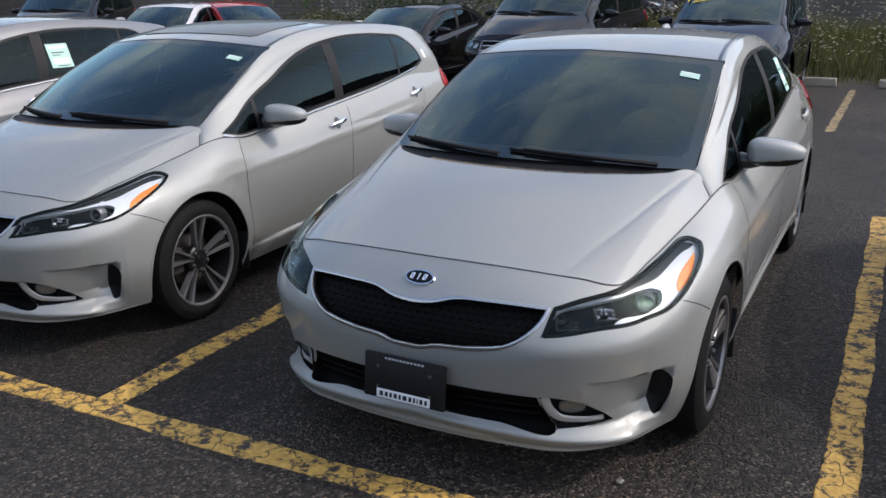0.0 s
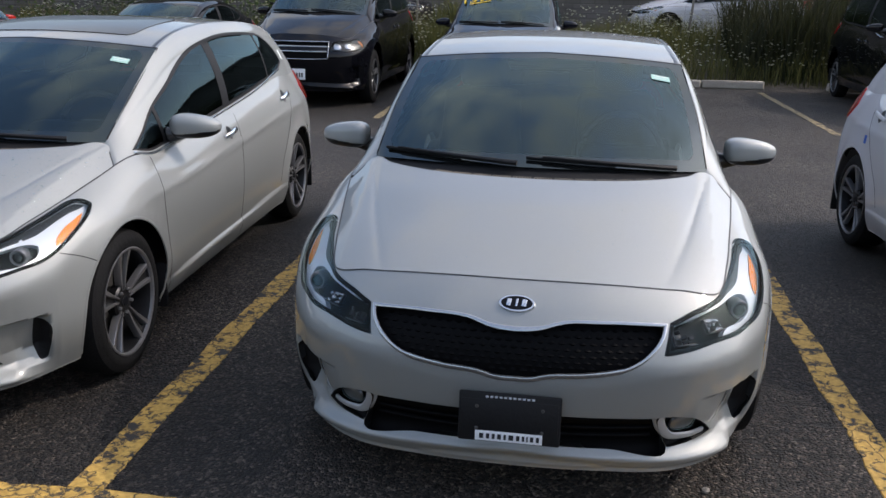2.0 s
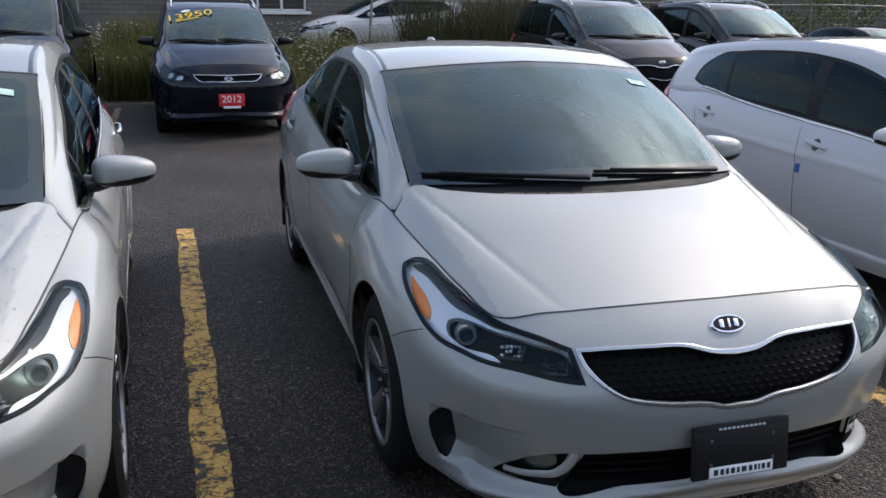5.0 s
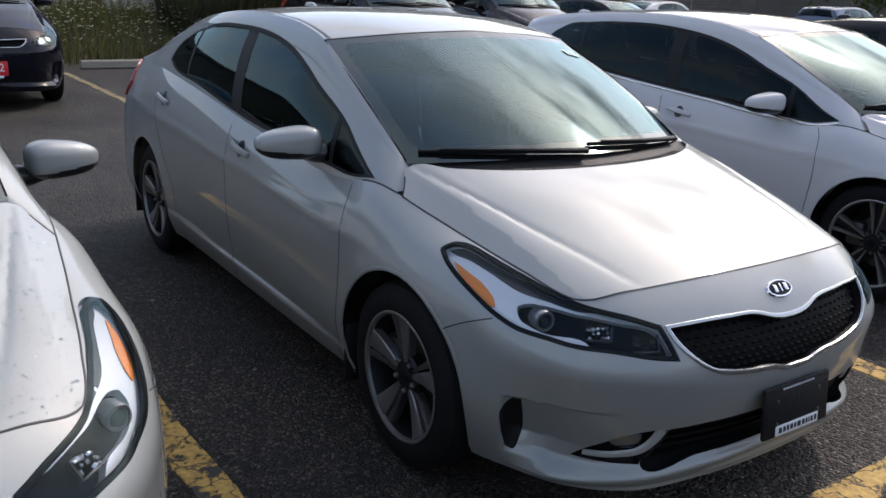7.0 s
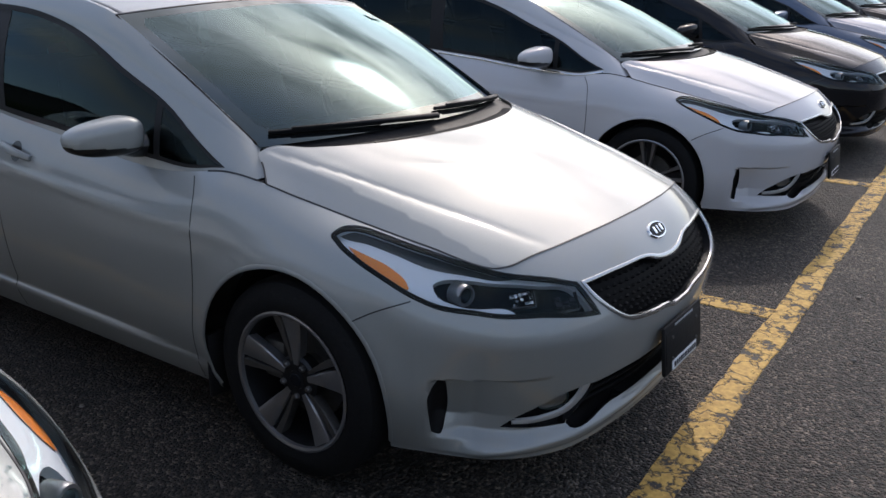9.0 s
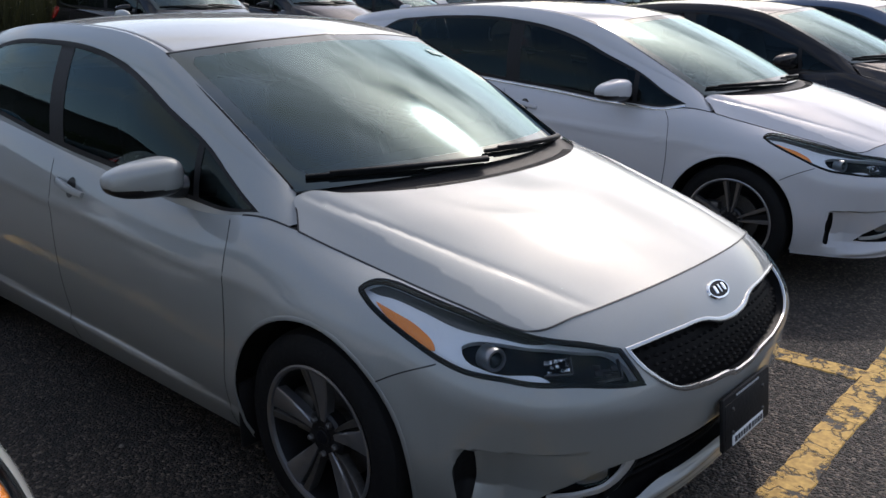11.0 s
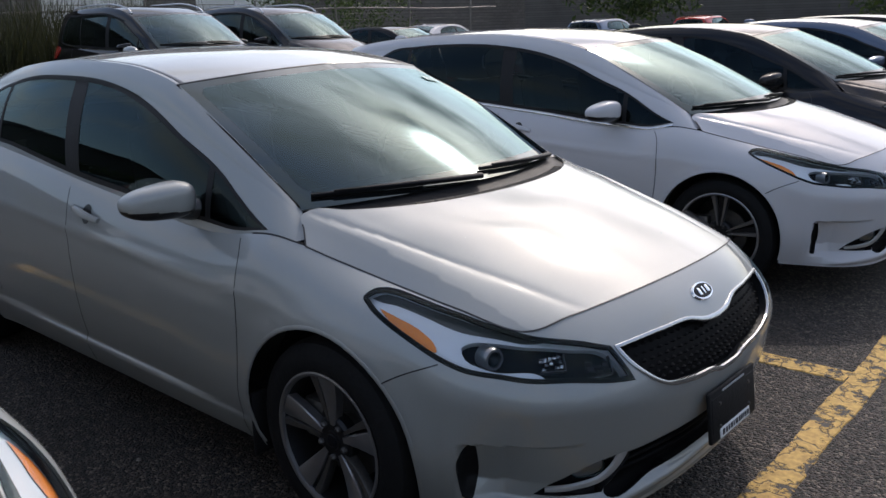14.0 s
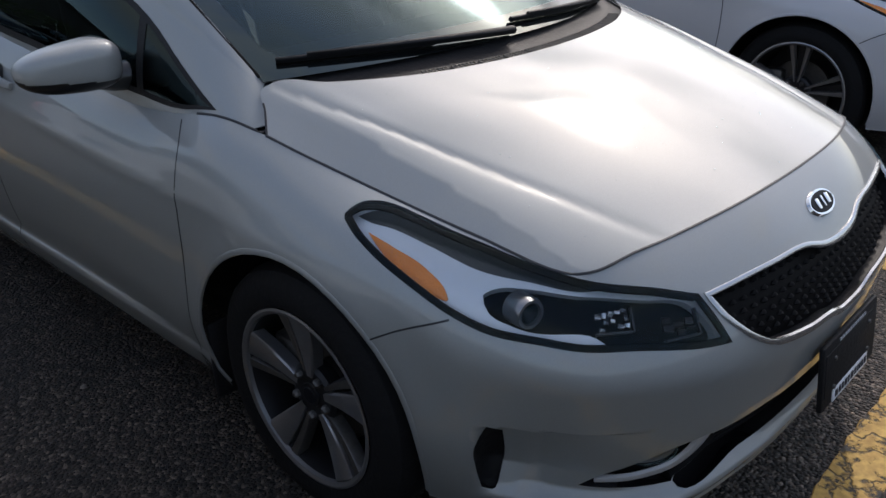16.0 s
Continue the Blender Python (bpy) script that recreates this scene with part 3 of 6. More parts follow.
def shapes(S):
    rib = Curve(S["ribs"])
    wb, wr = S["wheelbase"], S["wheel"]
    def side(u, h):
        c = rib(np.abs(u))
        z = c[..., 6] + (c[..., 4] - c[..., 6]) * h
        h0 = (S["wide"] - c[..., 6]) / (c[..., 4] - c[..., 6])
        b = np.clip((h - h0) / (1 - h0), 0, 1) ** c[..., 5]
        d = c[..., 2:4] - c[..., 0:2]
        n = d / np.linalg.norm(d, axis=-1, keepdims=True)
        low = np.clip((.42 - z) / .23, 0, 1) ** 2 * S["inset"]
        xy = c[..., 0:2] + d * b[..., None] + n * low[..., None]
        y = xy[..., 1]
        flare = 0
        for wy in (S["axle"], wb):
            r = np.hypot(y - wy, z - wr)
            flare = flare + .010 * np.exp(-((r - .36) / .05) ** 2) * (z > .12)
        between = np.exp(-(((y - wb / 2) / (wb * .36)) ** 4))
        low_line = z - .295 - .025 * (y - .5)
        scallop = .020 * (np.exp(-(np.where(low_line > 0, low_line / .15, low_line / .013)) ** 2)) * between
        crease = .006 * np.exp(-((z - .745 - .045 * (y - .9)) / .022) ** 2) * np.exp(-(((y - 1.6) / 1.5) ** 4))
        x = xy[..., 0] + flare - scallop + crease
        a = np.abs(u)
        scoop = .052 * np.clip((.438 - z) / .010, 0, 1) * np.clip((z - .235) / .07, 0, 1) * np.clip((a - .104) / .048, 0, 1) * np.clip((.1662 - a) / .006, 0, 1)
        lip = .024 * np.exp(-((z - .246 + .25 * a) / .021) ** 2) * np.clip((.150 - a) / .012, 0, 1)
        face = np.clip((.172 - a) / .03, 0, 1) * np.clip((z - .20) / .06, 0, 1)
        low_face = np.maximum(np.interp(a, [0, .045, .07, .09, .115, .145, .175], [.497, .503, .522, .548, .572, .590, .600]) - z, 0)
        push = scoop - lip + face * .16 * low_face ** 2 / (low_face + .018)
        x, y = x + n[..., 0] * push, y + n[..., 1] * push
        return np.stack([np.where(u < 0, -1, 1) * np.where(np.abs(u) < 1e-9, 0, x), y, z], -1)
    top = lambda u: rib(u)[..., 2:5]
    kt = rib.t
    uc, uk, ud = .5 * (kt[S["cowl"] - 1] + kt[S["cowl"]]), kt[3], kt[S["deck"]]
    wing = top(np.array(uc))
    corner = np.array(S["rail"][0], float)
    cm = np.array(S["cowl_mid"], float)
    def cowl(u):
        u = np.asarray(u, float)
        return np.stack([corner[0] * u, cm[1] + (corner[1] - cm[1]) * u ** 2, cm[2] + (corner[2] - cm[2]) * u ** 2], -1)
    # the bonnet's rear edge runs before the screen, then down the outer facet to the wing
    rear = Curve([(0, -.078, .957), (.20, -.062, .957), (.40, -.008, .957), (.585, .115, .957), (.668, .215, .956), (.687, .223, .9475), tuple(.5 * wing + .5 * np.array((.687, .223, .9475))), tuple(wing)], 3)
    kink = rear.t[5]
    hood_mid = Curve([S["ribs"][0][2:5], (0, -.45, .850), (0, -.26, .910), (0, -.078, .957)], 3)
    edge = lambda v: top(uk + v * (uc - uk))
    front = lambda u: top(u * uk)
    def hood(u, v):
        turn = kink + (.945 - kink) * (1 - v) ** 3
        ur = np.where(u < turn, u / turn * kink, kink + (u - turn) / np.maximum(1 - turn, 1e-6) * (1 - kink))
        u1, v1 = u[..., None], v[..., None]
        p = (1 - v1) * front(u) + v1 * rear(ur) + (1 - u1) * hood_mid(v) + u1 * edge(v)
        p = p - ((1 - u1) * (1 - v1) * front(0 * u) + u1 * (1 - v1) * front(0 * u + 1) + (1 - u1) * v1 * rear(0 * u) + u1 * v1 * rear(0 * u + 1))
        valley = .615 + .225 * v
        crest = np.clip(np.where(u < turn, (u - valley) / np.maximum(turn - valley, .02), (1 - u) / np.maximum(1 - turn, .02)), 0, 1)
        arch = np.sin(np.pi * np.clip(v * .94 + .03, 0, 1)) ** .7
        p[..., 2] += arch * (.011 * crest - .0025 * np.exp(-((u - valley) / .028) ** 2)) + S["hood_crown"] * (1 - u ** 2) * np.sin(np.pi * v)
        return p
    rail = Curve(S["rail"], 3)
    i = next(k for k, q in enumerate(S["rail"]) if q[1] >= S["roof_front"][1] - .001)
    j = next(k for k, q in enumerate(S["rail"]) if q[1] >= S["roof_rear"][1] - .001)
    tf, tr = rail.t[i], rail.t[j]
    rf, rr = S["roof_front"], S["roof_rear"]
    bow = lambda a, b, s: Curve([a, tuple((np.array(a) * .5 + np.array(b) * .5) + np.array(s)), b], 3)
    front_edge = bow(S["roof_front_mid"], rail(np.array(tf)), (0, -.03, .008))
    rear_edge = bow(S["roof_rear_mid"], rail(np.array(tr)), (0, 0.0, .01))
    ws_mid = bow(S["cowl_mid"], S["roof_front_mid"], (0, -.009, .015))
    side_edge = bow(S["rail"][0], rail(np.array(tf)), (.010, -.008, .014))
    windshield = coons(cowl, front_edge, ws_mid, side_edge)
    flat_scuttle = coons(lambda u: rear(u * kink) - np.array([0, 0, .010]), lambda u: cowl(u) + np.array([0, .012, -.006]), line((0, -.078, .947), cm + np.array([0, .012, -.006])), line(rear(np.array(kink)) - np.array([0, 0, .010]), corner + np.array([0, .012, -.006])))
    def scuttle(u, v):  # a shallow trough behind the bonnet
        p = flat_scuttle(u, v)
        p[..., 2] -= .010 * np.sin(np.pi * np.clip(v, 0, 1)) * (1 - u ** 4)
        return p
    roof = coons(front_edge, rear_edge, Curve(S["roof_mid"], 3), lambda v: rail(tf + v * (tr - tf)))
    if S.get("hatch"):
        deck_edge = lambda u: top(1 - u * (1 - ud))
        rear_glass = coons(rear_edge, deck_edge, bow(S["roof_rear_mid"], S["ribs"][-1][2:5], (0, .03, .02)), line(rail(np.array(1.0)), top(np.array(ud)), (0, .02, 0)))
        trunk = None
    else:
        tb = rail.t[-2]
        deck_edge = bow(S["deck_mid"], rail(np.array(tb)), (0, .03, .01))
        rear_glass = coons(rear_edge, deck_edge, bow(S["roof_rear_mid"], S["deck_mid"], (0, .01, .02)), lambda v: rail(tr + v * (tb - tr)))
        trunk = coons(deck_edge, lambda u: top(1 - u * (1 - ud)), line(S["deck_mid"], S["ribs"][-1][2:5]), lambda v: rail(tb + v * (1 - tb)))
    def green(u, h):
        a, b = top(uc + np.abs(u) * (ud - uc)), rail(np.abs(u))
        p = a + (b - a) * h[..., None]
        gap = np.linalg.norm(b - a, axis=-1)
        p[..., 0] += np.clip(np.abs(u) / .10, 0, 1) * gap * (.07 * 4 * h * (1 - h) + .02 * np.clip((h - .80) / .2, 0, 1) * np.clip((1 - h) / .2, 0, 1) * 4)
        p[..., 0] *= np.where(u < 0, -1, 1)
        return p
    def level(u, z):
        c = rib(np.abs(u))
        return (z - c[..., 6]) / (c[..., 4] - c[..., 6])
    return dict(level=level, side=side, scuttle=both(scuttle), hood=both(hood), windshield=both(windshield), roof=both(roof), rear_glass=both(rear_glass), trunk=trunk and both(trunk), green=green)


def part(name, data, mat, parent, label="", normals=None, smooth=True):
    """One mesh object under a thing or a part; data: vertices and faces."""
    v, f = data
    me = bpy.data.meshes.new(name)
    me.from_pydata([tuple(map(float, p)) for p in v], [], [tuple(map(int, q)) for q in f])
    me.materials.append(mat)
    if smooth:
        me.shade_smooth()
    if normals is not None:
        me.normals_split_custom_set_from_vertices([tuple(map(float, q)) for q in normals])
    elif smooth:
        me.set_sharp_from_angle(angle=radians(38))
    ob = new(name, me)
    ob.parent = parent
    if label:
        ob["label"] = label
    return ob


def joined(*many):
    v, f = [], []
    for a, b in many:
        n = len(v)
        v += [tuple(p) for p in a]
        f += [tuple(i + n for i in q) for q in b]
    return v, f


def moved(data, m):
    return [tuple(m @ Vector(p)) for p in data[0]], data[1]


def flip_x(data):
    return [(-p[0], p[1], p[2]) for p in data[0]], [tuple(reversed(q)) for q in data[1]]


def from_bm(bm):
    bm.verts.index_update()
    out = [tuple(v.co) for v in bm.verts], [tuple(v.index for v in f.verts) for f in bm.faces]
    bm.free()
    return out


def block(size, bevel=0.01, at=(0, 0, 0), segments=2, taper=(1, 1)):
    """A box with rounded edges, its middle at a place; taper narrows its top."""
    bm = bmesh.new()
    bmesh.ops.create_cube(bm, size=1)
    for v in bm.verts:
        k = taper if v.co.z > 0 else (1, 1)
        v.co = Vector((v.co.x * size[0] * k[0], v.co.y * size[1] * k[1], v.co.z * size[2]))
    if bevel:
        bmesh.ops.bevel(bm, geom=bm.edges[:], offset=bevel, segments=segments, affect="EDGES", profile=0.5)
    bmesh.ops.translate(bm, verts=bm.verts[:], vec=at)
    return from_bm(bm)


def lathe(profile, n=32, axis="x", caps=False):
    """A profile of (radius, along) turned round an axis."""
    v, f = [], []
    for r, a in profile:
        for k in range(n):
            c, s = r * math.cos(2 * math.pi * k / n), r * math.sin(2 * math.pi * k / n)
            v.append((a, c, s) if axis == "x" else (c, s, a) if axis == "z" else (c, a, s))
    for i in range(len(profile) - 1):
        for k in range(n):
            f.append((i * n + k, i * n + (k + 1) % n, (i + 1) * n + (k + 1) % n, (i + 1) * n + k))
    if caps:
        f += [tuple(range(n))[::-1], tuple(range((len(profile) - 1) * n, len(profile) * n))]
    return v, f


def ribbon(points, normals, width, thick, closed=False):
    """A bar of rounded section laid along points, flat to the normals. width may change along it."""
    p, nn = np.array(points, float), np.array(normals, float)
    n = len(p)
    t = np.roll(p, -1, 0) - np.roll(p, 1, 0) if closed else np.gradient(p, axis=0)
    t /= np.linalg.norm(t, axis=1, keepdims=True) + 1e-12
    a = np.cross(t, nn)
    a /= np.linalg.norm(a, axis=1, keepdims=True) + 1e-12
    w = np.broadcast_to(np.asarray(width, float), (n,))[:, None]
    ring = [(-.5, 0), (-.40, .8), (-.2, 1), (.2, 1), (.40, .8), (.5, 0), (.4, -.3), (-.4, -.3)]
    v = np.stack([p + a * w * x + nn * thick * y for x, y in ring], 1).reshape(-1, 3)
    k = len(ring)
    f = [(i * k + j, i * k + (j + 1) % k, ((i + 1) % n) * k + (j + 1) % k, ((i + 1) % n) * k + j) for i in range(n if closed else n - 1) for j in range(k)]
    if not closed:
        f += [tuple(range(k))[::-1], tuple(range((n - 1) * k, n * k))]
    return [tuple(q) for q in v], f


def tube(points, radius, n=8):
    """A round bar along points; the radius may change along it."""
    p = np.array(points, float)
    r = np.broadcast_to(np.asarray(radius, float), (len(p),))
    t = np.gradient(p, axis=0)
    t /= np.linalg.norm(t, axis=1, keepdims=True) + 1e-12
    up = np.where(np.abs(t[:, 2:3]) > .9, np.array([[1.0, 0, 0]]), np.array([[0, 0, 1.0]]))
    a = np.cross(t, up)
    a /= np.linalg.norm(a, axis=1, keepdims=True)
    b = np.cross(t, a)
    v = [tuple(p[i] + r[i] * (math.cos(2 * math.pi * k / n) * a[i] + math.sin(2 * math.pi * k / n) * b[i])) for i in range(len(p)) for k in range(n)]
    f = [(i * n + k, i * n + (k + 1) % n, (i + 1) * n + (k + 1) % n, (i + 1) * n + k) for i in range(len(p) - 1) for k in range(n)]
    return v, f + [tuple(range(n))[::-1], tuple(range((len(p) - 1) * n, len(p) * n))]


def egg(size, at=(0, 0, 0), power=2.4, n=20, m=12):
    """A rounded body between a ball and a box."""
    v, f = [], []
    sg = lambda c: math.copysign(abs(c) ** (2 / power), c)
    for i in range(m + 1):
        for k in range(n):
            th, ph = math.pi * (i / m - .5), 2 * math.pi * k / n
            v.append((at[0] + size[0] * sg(math.cos(th)) * sg(math.cos(ph)), at[1] + size[1] * sg(math.cos(th)) * sg(math.sin(ph)), at[2] + size[2] * sg(math.sin(th))))
    f = [(i * n + k, i * n + (k + 1) % n, (i + 1) * n + (k + 1) % n, (i + 1) * n + k) for i in range(m) for k in range(n)]
    return v, f


class Sheet:
    """A curved sheet f(u, v) that outlines are cut into, and that is then parted along them."""

    def __init__(self, f, us, vs, size, scale=(1, 1, 1), out=None):
        k = np.array(scale, float)
        self.f, self.size = (lambda u, v: f(u, v) * k), size
        self.lo, self.hi, self.k = min(us), max(us), k
        self.v2, self.faces, self.edges, self.bins = [], [], {}, {}
        m = len(vs)
        self.v2 = [(u * size[0], v * size[1]) for u in us for v in vs]
        for i in range(len(us) - 1):
            for j in range(m - 1):
                self.add([i * m + j, (i + 1) * m + j, (i + 1) * m + j + 1, i * m + j + 1])
        self.U, self.V = np.meshgrid(np.linspace(0, self.hi, 500), np.linspace(0, 1, 80), indexing="ij")
        self.P = self.f(self.U, self.V)
        self.sign = 1
        u, v = np.array([.3, .5, .7]) * self.hi, np.array([.5, .5, .5])
        want = np.array(out if out is not None else (0, 0, 1), float)
        if (self.normal(u, v) @ want).sum() < 0:
            self.sign = -1

    def point(self, uv, off=0.0):
        u, v = np.asarray(uv, float).T
        return self.f(u, v) + self.normal(u, v) * off

    def normal(self, u, v):
        e = 2e-4
        def cross(u, v):
            a = self.f(np.clip(u + e, self.lo, self.hi), v) - self.f(np.clip(u - e, self.lo, self.hi), v)
            b = self.f(u, np.clip(v + e * 4, 0, 1)) - self.f(u, np.clip(v - e * 4, 0, 1))
            return np.cross(a, b)
        c = cross(u, v)
        small = np.linalg.norm(c, axis=-1) < 1e-11
        if small.any():
            c = np.where(small[..., None], cross(u * .985 + .0075 * self.hi, v * .9 + .05), c)
        return self.sign * c / (np.linalg.norm(c, axis=-1, keepdims=True) + 1e-15)

    def find(self, pts, rear=False):
        """Where points known by two of their coordinates lie on the sheet's x > 0 half."""
        out, groups = np.zeros((len(pts), 2)), {}
        for n, q in enumerate(pts):
            groups.setdefault(tuple(i for i in range(3) if q[i] is not None), []).append(n)
        for ax, rows in groups.items():
            ax = list(ax)
            want = np.array([[pts[n][i] * self.k[i] for i in ax] for n in rows])
            bar = np.zeros(self.P.shape[:2])
            if 1 not in ax:
                bar = bar + 9.0 * ((self.P[..., 1] > 1.0) != rear)
            if 0 not in ax:
                bar = bar + 9.0 * (self.P[..., 0] < .30)
            uv = np.zeros((len(rows), 2))
            a, b = self.P[..., ax[0]], self.P[..., ax[1]]
            for r, w in enumerate(want):
                i = ((a - w[0]) ** 2 + (b - w[1]) ** 2 + bar).argmin()
                uv[r] = self.U.flat[i], self.V.flat[i]
            g = lambda w: self.f(w[:, 0], w[:, 1])[:, ax]
            for _ in range(4):
                here = g(uv)
                j = np.stack([(g(uv + [1e-4, 0]) - here) / 1e-4, (g(uv + [0, 1e-4]) - here) / 1e-4], 2)
                ok = np.abs(np.linalg.det(j)) > 1e-7
                j[~ok] = np.eye(2)
                step = np.linalg.solve(j, (here - want)[..., None])[..., 0]
                uv = np.clip(uv - np.where(ok[:, None], np.clip(step, -.01, .01), 0), [0, 0], [self.hi, 1])
            out[rows] = uv
        return out

    def outline(self, pts, rear=False, mirror=False, fine=7):
        """A closed outline through points; a 1 as the last entry marks a sharp corner. mirror: the points are its x > 0 half."""
        p3, corner = [], []
        for q in pts:
            n = 3 if len(q) >= 3 and (q[0] is None or q[1] is None or len(q) == 4) else 2
            p3.append(q[:3] if n == 3 else (q[0], None, q[1]))
            corner.append(len(q) > n)
        uv = self.find(p3, rear)
        return shape_line(uv, corner, fine, mirror)

    BIN = .12

    def add(self, ring, at=None):
        """A new face, or a face's new ring, noted with its edges and its place."""
        if at is None:
            at = len(self.faces)
            self.faces.append(None)
        self.faces[at] = ring
        for a, b in zip(ring, ring[1:] + ring[:1]):
            self.edges.setdefault((min(a, b), max(a, b)), set()).add(at)
        x, y = [self.v2[i][0] for i in ring], [self.v2[i][1] for i in ring]
        for i in range(math.floor(min(x) / self.BIN), math.floor(max(x) / self.BIN) + 1):
            for j in range(math.floor(min(y) / self.BIN), math.floor(max(y) / self.BIN) + 1):
                self.bins.setdefault((i, j), set()).add(at)
        return at

    def split_edge(self, a, b, t):
        (ax, ay), (bx, by) = self.v2[a], self.v2[b]
        k = len(self.v2)
        self.v2.append((ax + (bx - ax) * t, ay + (by - ay) * t))
        owners = self.edges.pop((min(a, b), max(a, b)))
        for o in owners:
            ring = self.faces[o]
            i = ring.index(a)
            ring.insert(i + 1 if ring[(i + 1) % len(ring)] == b else i, k)
        self.edges[(min(a, k), max(a, k))] = set(owners)
        self.edges[(min(b, k), max(b, k))] = set(owners)
        return k

    def split_face(self, at, px, py, nx, ny):
        ring = self.faces[at]
        d = [(self.v2[i][0] - px) * nx + (self.v2[i][1] - py) * ny for i in ring]
        eps = 1e-6
        if min(d) > -eps or max(d) < eps:
            return
        for (a, da), (b, db) in list(zip(zip(ring, d), zip(ring[1:] + ring[:1], d[1:] + d[:1]))):
            if (da > eps and db < -eps) or (da < -eps and db > eps):
                self.split_edge(a, b, da / (da - db))
        ring = self.faces[at]
        d = [(self.v2[i][0] - px) * nx + (self.v2[i][1] - py) * ny for i in ring]
        on = [i for i in range(len(ring)) if abs(d[i]) <= eps * 2]
        if len(on) < 2:
            return
        i, j = on[0], on[-1]
        one, two = ring[i:j + 1], ring[j:] + ring[:i + 1]
        if len(one) < 3 or len(two) < 3:
            return
        for a, b in zip(ring, ring[1:] + ring[:1]):
            self.edges[(min(a, b), max(a, b))].discard(at)
        self.add(one, at)
        self.add(two)

    def cut(self, uv, closed=True):
        pts = [(u * self.size[0], v * self.size[1]) for u, v in uv]
        for (ax, ay), (bx, by) in zip(pts, pts[1:] + (pts[:1] if closed else [])):
            ln = math.hypot(bx - ax, by - ay)
            if ln < 1e-5:
                continue
            nx, ny = (by - ay) / ln, (ax - bx) / ln
            lo, hi = (min(ax, bx) - 1e-5, min(ay, by) - 1e-5), (max(ax, bx) + 1e-5, max(ay, by) + 1e-5)
            some = set()
            for i in range(math.floor(lo[0] / self.BIN), math.floor(hi[0] / self.BIN) + 1):
                for j in range(math.floor(lo[1] / self.BIN), math.floor(hi[1] / self.BIN) + 1):
                    some |= self.bins.get((i, j), set())
            for at in sorted(some):
                x, y = [self.v2[i][0] for i in self.faces[at]], [self.v2[i][1] for i in self.faces[at]]
                if min(x) <= hi[0] and max(x) >= lo[0] and min(y) <= hi[1] and max(y) >= lo[1]:
                    self.split_face(at, ax, ay, nx, ny)

    def middles(self):
        v = np.array(self.v2) / np.array(self.size)
        c = np.array([v[f].mean(0) for f in self.faces])
        return c, self.f(c[:, 0], c[:, 1]) / self.k

    def emit(self, which, off=0.0, rim=None):
        """The chosen faces as vertices, faces and normals; rim: walls from their border down or up to that offset."""
        idx, verts, faces, count = {}, [], [], {}
        for i in which:
            row = []
            for v in self.faces[i]:
                if v not in idx:
                    idx[v] = len(verts)
                    verts.append(v)
                row.append(idx[v])
            faces.append(tuple(row) if self.sign > 0 else tuple(row[::-1]))
        uv = np.array([self.v2[v] for v in verts]) / np.array(self.size)
        p, n = self.f(uv[:, 0], uv[:, 1]), self.normal(uv[:, 0], uv[:, 1])
        out = p + n * off
        if rim is None:
            return (out, faces), n
        for f in faces:
            for a, b in zip(f, f[1:] + f[:1]):
                count[(a, b)] = 1
        edge = [(a, b) for a, b in count if (b, a) not in count]
        wall_v, wall_f = [], []
        for a, b in edge:
            k = len(wall_v)
            wall_v += [out[a], out[b], p[b] + n[b] * rim, p[a] + n[a] * rim]
            wall_f.append((k, k + 1, k + 2, k + 3)[::-1])
        return (out, faces), n, (wall_v, wall_f)


def shape_line(uv, corner, fine=7, mirror=False):
    """Smooth runs between the sharp corners of an outline, or of its half."""
    n = len(uv)
    if mirror:
        cuts = [0] + [i for i in range(1, n - 1) if corner[i]] + [n - 1]
        runs = [uv[a:b + 1] for a, b in zip(cuts, cuts[1:])]
    else:
        cuts = [i for i in range(n) if corner[i]] or [0]
        runs = [np.array([uv[j % n] for j in range(a, b + 1)]) for a, b in zip(cuts, cuts[1:] + [cuts[0] + n])]
    out = []
    for r in runs:
        k = max(2, fine * (len(r) - 1))
        c = Curve(r * np.array([5.9, .75]))(np.linspace(0, 1, k + 1)) / np.array([5.9, .75])
        out += list(c[:-1])
    if mirror:
        out.append(runs[-1][-1])
        out += [np.array([-u, v]) for u, v in out[-2:0:-1]]
    return np.array(out)


def within(poly, pts):
    x, y = pts[:, 0], pts[:, 1]
    inside = np.zeros(len(pts), bool)
    for (ax, ay), (bx, by) in zip(poly, np.roll(poly, -1, 0)):
        with np.errstate(divide="ignore", invalid="ignore"):
            hit = ((ay > y) != (by > y)) & (x < (bx - ax) * (y - ay) / (by - ay) + ax)
        inside ^= hit
    return inside


def shrunk(poly, d, size):
    """An outline moved inwards by d metres."""
    p = np.array(poly) * np.array(size)
    t = np.roll(p, -1, 0) - np.roll(p, 1, 0)
    n = np.stack([-t[:, 1], t[:, 0]], 1) / (np.linalg.norm(t, axis=1, keepdims=True) + 1e-12)
    area = np.sum(p[:, 0] * np.roll(p[:, 1], -1) - np.roll(p[:, 0], -1) * p[:, 1])
    return (p + n * d * (1 if area > 0 else -1)) / np.array(size)


mirrored = lambda uv: np.array([(-u, v) for u, v in uv])[::-1]


